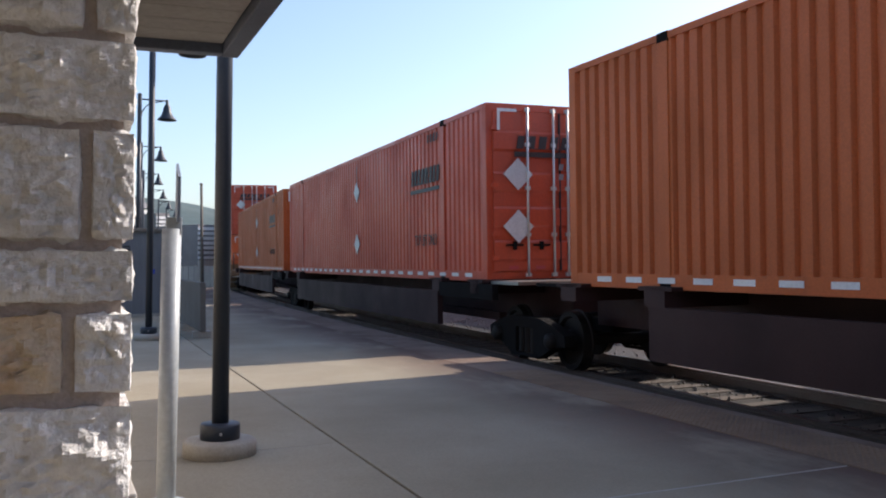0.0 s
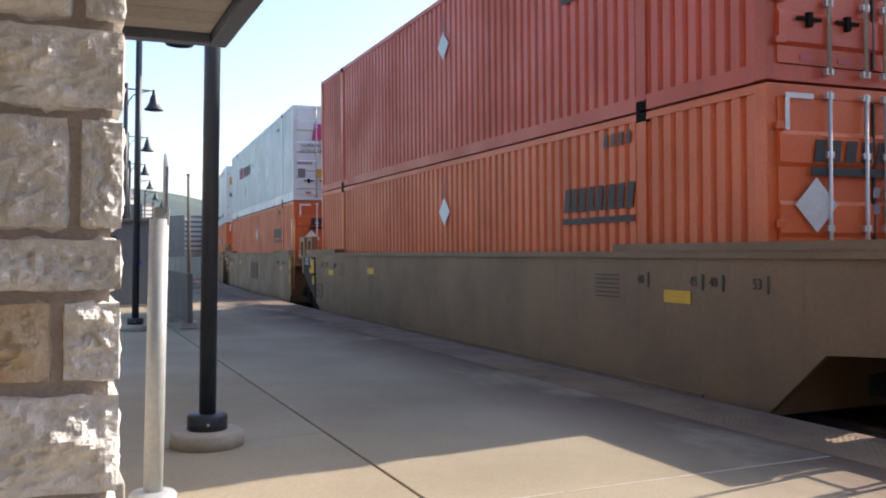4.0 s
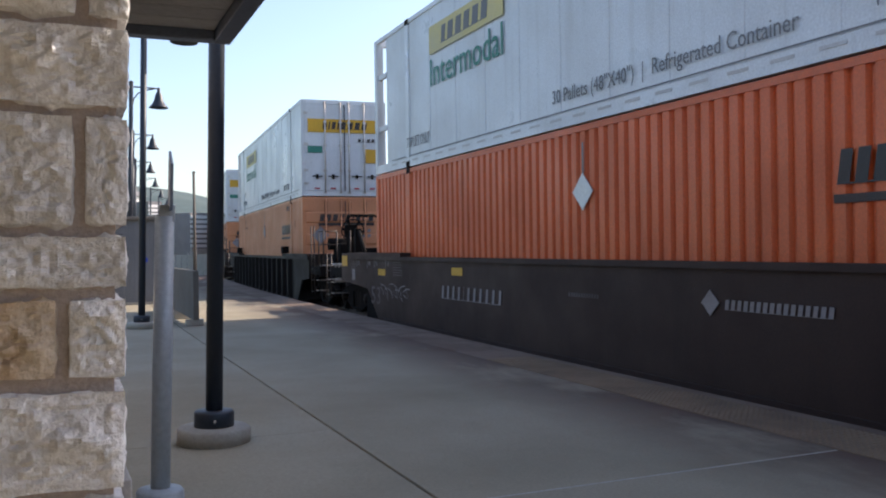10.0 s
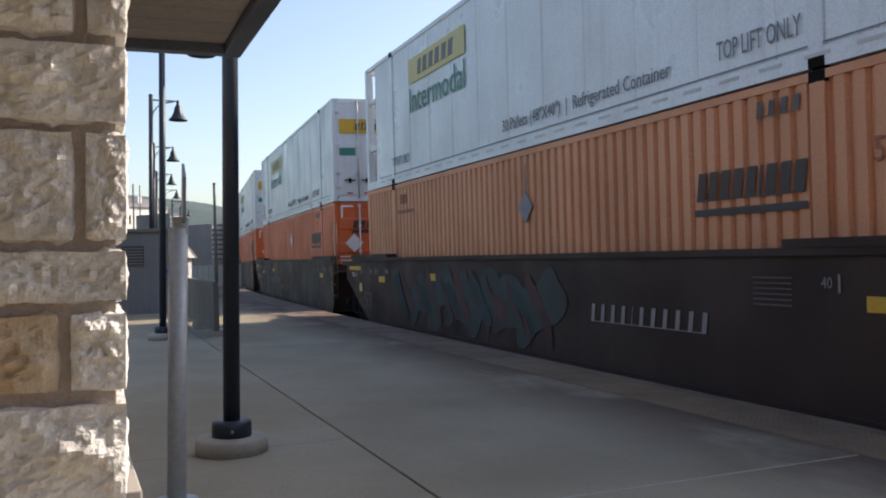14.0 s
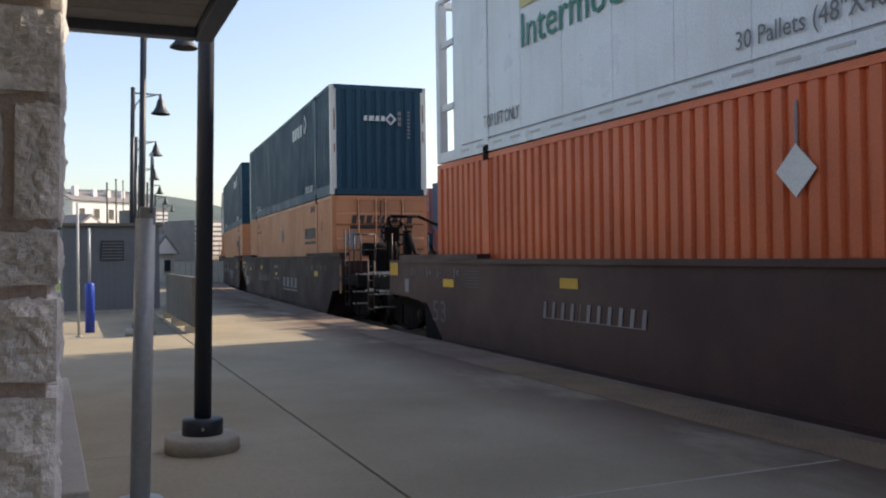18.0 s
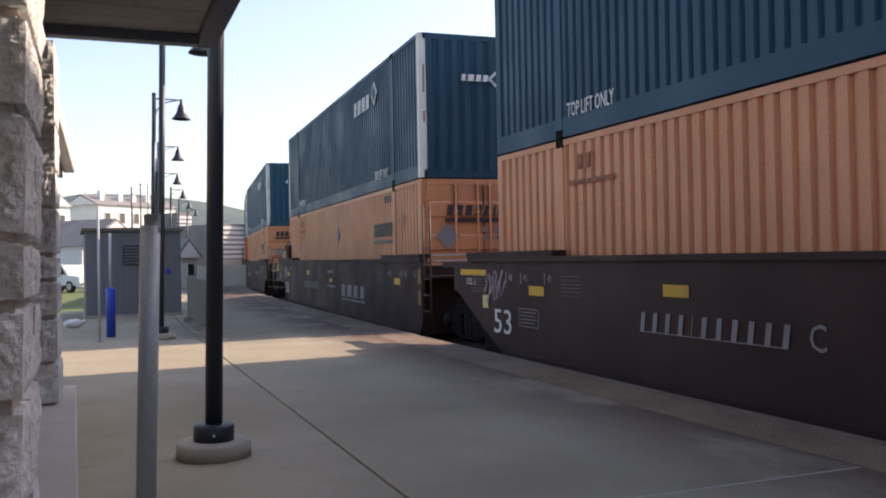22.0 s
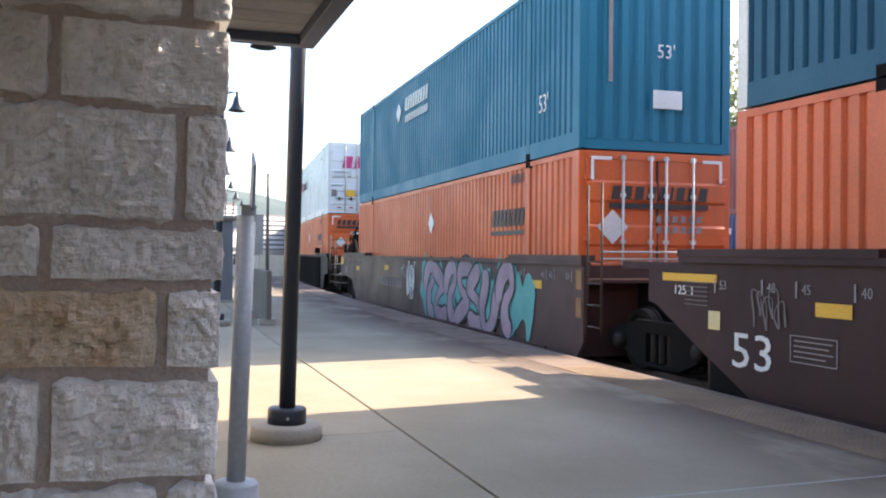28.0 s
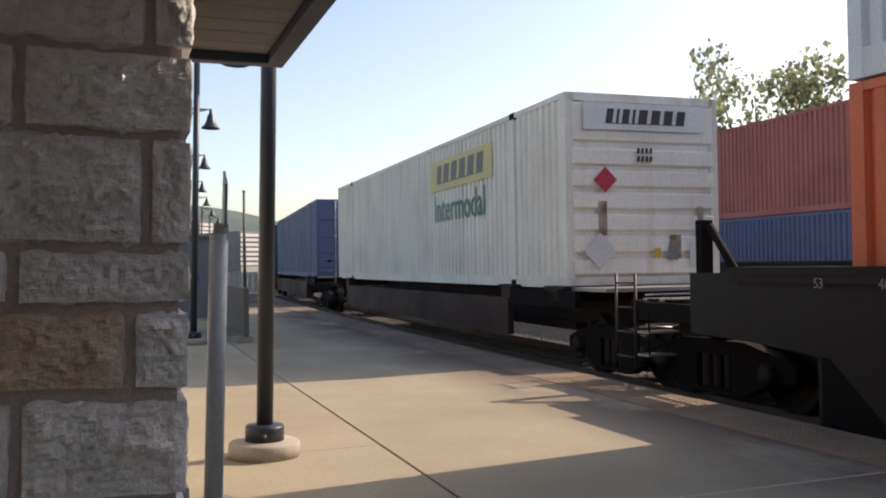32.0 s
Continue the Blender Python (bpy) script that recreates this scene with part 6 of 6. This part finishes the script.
# height of the side sheets above the platform, where it differs
TOPS = {114.93: 1.16, 138.56: 1.12, 201.8: 1.24, 328.2: 1.24, 351.6: 1.20}
MOVERS = []
for s0, car, style, south, north, marks, lower, upper in TRAIN:
    mid = s0 + CL / 2
    if car == "spine":
        MOVERS.append((spine_car("dark rusty skeleton car"), mid, 0.0))
        zs = (1.03,)
    else:
        MOVERS.append((well_car(car, WELLS[car], style, south, north, marks, LETTERS.get(s0, ""), TOPS.get(s0, 1.32)), mid, 0.0))
        zs = (0.075, 2.965)
    for spec, z in zip((lower, upper), zs):
        label = REEFER if spec[2] == "reefer" else LABELS[spec[0]]
        MOVERS.append((container(spec[0], label, spec[1], spec[2], spec[3] if len(spec) > 3 else None,
                                 tape=car == "spine", pitch=0.2 if spec[0] in ("white", "darkblue", "navy", "teal") else 0.215), mid, z))


def on_track(s, off=0.0, z=0.0, half=7.0):
    """The pose of a long vehicle whose middle is s metres along."""
    xa, ya, _ = track(s - half, off)
    xb, yb, _ = track(s + half, off)
    return pose((xa + xb) / 2, (ya + yb) / 2, z, 0, 0, -math.degrees(math.atan2(xb - xa, yb - ya)))


# ---- the standing train on the far track ----
LOOKS = {"oxide": "oxide red corrugated freight container", "blue": "blue corrugated freight container", "teal": "teal corrugated freight container",
         "darkblue": "dark grey-blue corrugated freight container", "steel": "steel-blue freight container with pale lock rods", "amber": "faded orange corrugated freight container"}


def standing(s_end, lower, upper, marks_="", L=12.19, end="door"):
    """A tall box on a lower one in a dark well car on the far track; s_end is the far end."""
    c = s_end - L / 2
    base = tagged(well_car("black", "dark well car standing on the far track", "plain", "joint", "joint", "none"), group="cars of the standing train")
    base.matrix_basis = on_track(c, 12.0)
    for paint, z, H, up in ((lower, 0.145, 2.59, False), (upper, 2.765, 2.90, True)):
        b = container(paint, LOOKS[paint], end, "plain", None, L, H, 0.2, "containers on the standing train")
        b.matrix_basis = on_track(c, 12.0, z)
        if marks_ == "tex" and up:
            words("tex", 0.62, M["chalk"], b, on_side(5.65, 1.75) @ pose(0, 0, 0, 0, 0, -90), 0.9)
            mark("warning_mark", ("w1",), lambda: flat(0.34, 0.22), "yellow", b, on_side(-4.6, 1.5), "yellow warning plate")
            mark("small_lettering", ("uv",), lambda: flat(0.07, 0.75), "chalk", b, on_side(-5.2, 2.2))
        elif marks_ and not up:
            mark("number_mark", ("nb",), lambda: bars((0.16, 0.16, 0.16, 0.16, 0.1, 0.16, 0.16), 0.2, 0.06), "chalk", b, on_side(L / 2 - 2.6, 1.95), "white block mark")
            mark("side_mark", ("nc",), lambda: diamond(0.2), "chalk", b, on_side(L / 2 - 0.9, 1.7), "white emblem")


standing(28.4, "blue", "oxide", "tex")
standing(50.6, "oxide", "steel")
standing(66.8, "darkblue", "oxide", "bars")
standing(83.0, "amber", "darkblue")
# the last three are out of view, added to shade the ballast
standing(12.8, "darkblue", "oxide")
standing(-3.2, "oxide", "blue")
standing(-19.4, "blue", "amber")


# ---- trees, houses, hill ----
def leaf_clumps(bm, centre, r, n, rng, size):
    for _ in range(n):
        d = Vector((rng.gauss(0, 1), rng.gauss(0, 1), rng.gauss(0, 0.8)))
        d = d.normalized() * r * rng.uniform(0.25, 1.0) ** 0.6
        c = Vector(centre) + d
        a = Euler((rng.uniform(0, 6), rng.uniform(0, 6), rng.uniform(0, 6))).to_matrix()
        s = size * rng.uniform(0.6, 1.3)
        bm.faces.new([bm.verts.new(c + a @ Vector(q) * s) for q in ((-0.5, -0.1, 0), (0.0, -0.45, 0.1), (0.55, 0.0, 0), (0.05, 0.45, 0.12))])


def tree(x, y, h, r, seed, size=0.28, n=120):
    rng = random.Random(seed)
    p = thing("tree", "leafy deciduous tree with an open uneven crown", "tree", pose(x, y, -0.45), "trees beyond the tracks")
    bm = bmesh.new()
    tube(bm, (0, 0, 0), (0.1, 0, h * 0.45), 0.28, 10, 0.2)
    tips = []
    for k in range(34):
        a, up = rng.uniform(0, 6.28), rng.uniform(0.35, 1.0)
        rr = r * (1.1 - 0.65 * abs(up - 0.55)) * rng.uniform(0.45, 1.0)
        tip = (math.cos(a) * rr, math.sin(a) * rr, h * up)
        tube(bm, (0.1, 0, h * rng.uniform(0.25, 0.45)), tip, 0.09, 5, 0.02)
        tips.append(tip)
    part("trunk", bm, M["bark"], p)
    cr = bmesh.new()
    for tip in tips:
        leaf_clumps(cr, tip, r * rng.uniform(0.22, 0.36), n, rng, size)
    part("crown", cr, M["leaf"], p, "green leaves in loose clumps")
    return p


tree(29.5, 35.5, 11.9, 4.2, 1)
tree(34.8, 30.3, 12.6, 3.0, 2)
tree(29.6, 52.0, 9.6, 3.4, 3)
tree(32.0, 46.0, 6.5, 3.2, 5)


def bushes(name, s0, s1, off, hgt, seed, label):
    rng = random.Random(seed)
    bm = bmesh.new()
    n = int((s1 - s0) / 1.1)
    for i in range(n):
        x, y, _h = track(s0 + (s1 - s0) * i / n, off + rng.uniform(-1.5, 1.5))
        leaf_clumps(bm, (x, y, -0.7 + hgt * rng.uniform(0.3, 0.65)), hgt * rng.uniform(0.45, 0.75), 90, rng, 0.4)
    tagged(part(name, bm, M["leaf"], None), label, "bushes", kind="stuff")


bushes("undergrowth", 20, 130, 24, 3.4, 21, "tangled green undergrowth beyond the tracks")


def hill():
    bm = bmesh.new()
    cols = []
    for i in range(180):
        a = radians(-60 + i * 1.0)
        d = 1500
        x, y = d * math.sin(a), d * math.cos(a)
        g = math.degrees(a)
        crest = d * math.tan(radians(1.85 + 2.45 * math.exp(-((g - 1.2) / 9.5) ** 2) + 0.25 * noise.noise(Vector((i * 0.35, 1.2, 0))) + 0.06 * noise.noise(Vector((i * 1.7, 8.2, 0)))))
        cols.append([bm.verts.new((x * k, y * k, z)) for k, z in ((0.62, -2), (0.8, crest * 0.35), (0.93, crest * 0.8), (1.0, crest), (1.15, -2))])
    for a, b in zip(cols, cols[1:]):
        for i in range(4):
            f = bm.faces.new((a[i], b[i], b[i + 1], a[i + 1]))
            f.smooth = True
    tagged(part("hill", bm, M["hill"], None), "long wooded hill on the skyline, haze painted into its blue-green", "hill", kind="structure")


hill()


def house(x, y, turn, w, d, h, roof_h, wall_mat, label, windows, gable=True, z=-0.45):
    p = thing("house", label, "house", pose(x, y, z, 0, 0, turn))
    part("wall", box(-w / 2, w / 2, 0, d, 0, h), M[wall_mat], p)
    if gable:
        bm = bmesh.new()
        o = 0.3
        a = [bm.verts.new((px, -o, pz)) for px, pz in ((-w / 2 - o, h - 0.1), (w / 2 + o, h - 0.1), (0, h + roof_h))]
        b = [bm.verts.new((px, d + o, pz)) for px, pz in ((-w / 2 - o, h - 0.1), (w / 2 + o, h - 0.1), (0, h + roof_h))]
        bm.faces.new(a)
        bm.faces.new(b[::-1])
        for i in range(3):
            bm.faces.new((a[i], a[(i + 1) % 3], b[(i + 1) % 3], b[i]))
        part("roof", bm, M["roofgrey"], p)
        g = bmesh.new()
        vs = [g.verts.new(q) for q in ((-w / 2, -o - 0.02, h - 0.08), (w / 2, -o - 0.02, h - 0.08), (0, -o - 0.02, h + roof_h - 0.25))]
        ws = [g.verts.new((q.co.x, -o + 0.05, q.co.z)) for q in vs]
        g.faces.new(vs)
        for i in range(3):
            g.faces.new((vs[i], vs[(i + 1) % 3], ws[(i + 1) % 3], ws[i]))
        part("gable", g, M[wall_mat], p)
    else:
        part("parapet", box(-w / 2 - 0.15, w / 2 + 0.15, -0.15, d + 0.15, h, h + roof_h), M[wall_mat], p)
    for wx, wz, ww, wh in windows:
        f = part("window", box(wx - ww / 2 - 0.08, wx + ww / 2 + 0.08, -0.07, 0.0, wz - 0.08, wz + wh + 0.08), M["housewhite"], p)
        part("pane", box(wx - ww / 2, wx + ww / 2, -0.09, -0.071, wz, wz + wh), M["darkglass"], f)
    return p


house(1.3, 78.0, 42, 6.5, 8, 3.35, 2.2, "housewhite", "white house with a grey gable roof", [(-1.4, 0.9, 0.9, 1.1), (1.4, 0.9, 0.9, 1.1)])
long_house = house(-2.0, 131.0, -50, 6.5, 14, 10.0, 1.4, "housewhite", "long white house with a low grey roof and chimneys", [(-1.4, 6.6, 0.9, 1.3), (1.2, 6.6, 0.9, 1.3)])
for y in (1.5, 4.0, 6.5, 9.0, 11.5):
    f = part("window", box(3.25, 3.32, y - 0.55, y + 0.55, 7.3, 8.9), M["housewhite"], long_house)
    part("pane", box(3.321, 3.34, y - 0.45, y + 0.45, 7.4, 8.8), M["darkglass"], f)
for y, h in ((1.8, 1.5), (5.0, 0.9), (7.4, 0.8), (10.0, 0.9)):
    part("chimney", box(1.2, 1.9, y - 0.35, y + 0.35, 10.4, 11.2 + h * 0.5, 0.03), M["housewhite"], long_house)
house(-4.8, 120.0, 40, 4.0, 5, 9.2, 1.6, "housewhite", "tall cream house with a gable roof", [(-0.7, 6.9, 0.8, 1.1), (0.8, 6.9, 0.8, 1.1)])
house(5.8, 63.8, 42, 2.3, 3.4, 2.2, 1.3, "housewhite", "small white gabled outbuilding", [(0.4, 0.9, 0.6, 0.8)])
house(15.9, 110.0, 38, 12, 10, 4.6, 0.5, "housewhite", "pale two-storey building with dark windows", [(-4 + k * 2.6, z, 1.1, 1.2) for k in range(4) for z in (0.9, 2.9)], False)


def slatted(x, y, w, h, z0, label):
    """A pale building front with level boards."""
    p = thing("house", label, "house", pose(x, y, -0.45, 0, 0, 30))
    part("wall", box(-w / 2, w / 2, 0.05, 6, 0, h + z0), M["roofgrey"], p)
    for k in range(int(h / 0.42)):
        part("board", box(-w / 2, w / 2, -0.06, 0.06, z0 + k * 0.42, z0 + k * 0.42 + 0.26), M["housewhite"], p)
    part("lower_wall", box(-w / 2 - 0.02, w / 2 + 0.02, -0.1, 0.05, 0, z0 - 0.1), M["cap"], p)
    return p


slatted(11.4, 79.2, 3.6, 3.0, 2.1, "building with pale level boards over a grey base")
slatted(8.2, 92.3, 1.6, 2.7, 4.1, "narrow louvered tower with pale boards")


def pole(x, y, h, label):
    p = thing("utility_pole", label, "pole", pose(x, y, -0.45), "distant poles")
    part("shaft", tube(bmesh.new(), (0, 0, 0), (0, 0, h), 0.09, 8, 0.06), M["panel"], p)
    part("cap", lathe([(0.09, 0), (0.1, 0.03), (0.03, 0.08)], 8), M["bark"], p, "", pose(0, 0, h))


for x, y, h in ((5.7, 44.0, 5.6), (2.7, 76.9, 8.0), (3.4, 76.9, 8.3), (5.3, 104.4, 10.5)):
    pole(x, y, h, "tall thin pole against the sky")

road = tagged(part("road", box(-60, 40, 70, 75.5, -0.448, -0.43), M["asphalt"], None), "grey asphalt road beyond the grass", "road", kind="structure")


def pickup(x, y, turn):
    """A parked white pickup, nose to +x."""
    p = thing("pickup_truck", "white pickup truck parked on the far side", "car", pose(x, y, -0.43, 0, 0, turn))
    side = [(-2.6, 0.45), (2.5, 0.45), (2.6, 0.6), (2.55, 1.0), (1.5, 1.1), (0.9, 1.75), (-0.6, 1.78), (-0.45, 1.12), (-2.6, 1.08)]
    bm = bmesh.new()
    a = [bm.verts.new((px, -0.9, pz)) for px, pz in side]
    b = [bm.verts.new((px, 0.9, pz)) for px, pz in side]
    bm.faces.new(a)
    bm.faces.new(b[::-1])
    for i in range(len(a)):
        j = (i + 1) % len(a)
        bm.faces.new((a[j], a[i], b[i], b[j]))
    part("body", bm, M["white"], p)
    g = bmesh.new()
    vs = [g.verts.new((px, py, pz)) for py in (-0.915, -0.89) for px, pz in ((1.25, 1.15), (0.8, 1.66), (-0.5, 1.68), (-0.6, 1.15))]
    g.faces.new(vs[:4])
    g.faces.new(vs[7:3:-1])
    for i in range(4):
        g.faces.new((vs[i], vs[(i + 1) % 4], vs[4 + (i + 1) % 4], vs[4 + i]))
    part("side_window", g, M["darkglass"], p)
    for px in (-1.7, 1.6):
        for py in (-0.82, 0.82):
            w = part("wheel", tube(bmesh.new(), (px, py - 0.12, 0.37), (px, py + 0.12, 0.37), 0.37, 20), M["rubber"], p)
            part("rim", tube(bmesh.new(), (px, py - 0.135, 0.37), (px, py - 0.12, 0.37), 0.22, 14), M["bare"], w)


pickup(-1.9, 63.0, -52)
fence = thing("fence", "pale board fence beyond the platform end", "fence", pose(5.7, 55.0, -0.45, 0, 0, -6))
for k in range(16):
    part("board", box(k * 0.32, k * 0.32 + 0.3, 0, 0.03, 0.1, 1.6), M["cap"], fence)
for k in range(6):
    part("post", box(k * 1.02 - 0.04, k * 1.02 + 0.04, 0.03, 0.12, 0, 1.65), M["cap"], fence)


def travel(t):
    """Metres run by the train since the start, at a steady speed."""
    return 11.305 * t


def motions():
    times = [k * 1.0 for k in range(33)]
    for ob, mid, z in MOVERS:
        walk(ob, [(t, on_track(mid - travel(t), 0.0, z)) for t in times])


motions()
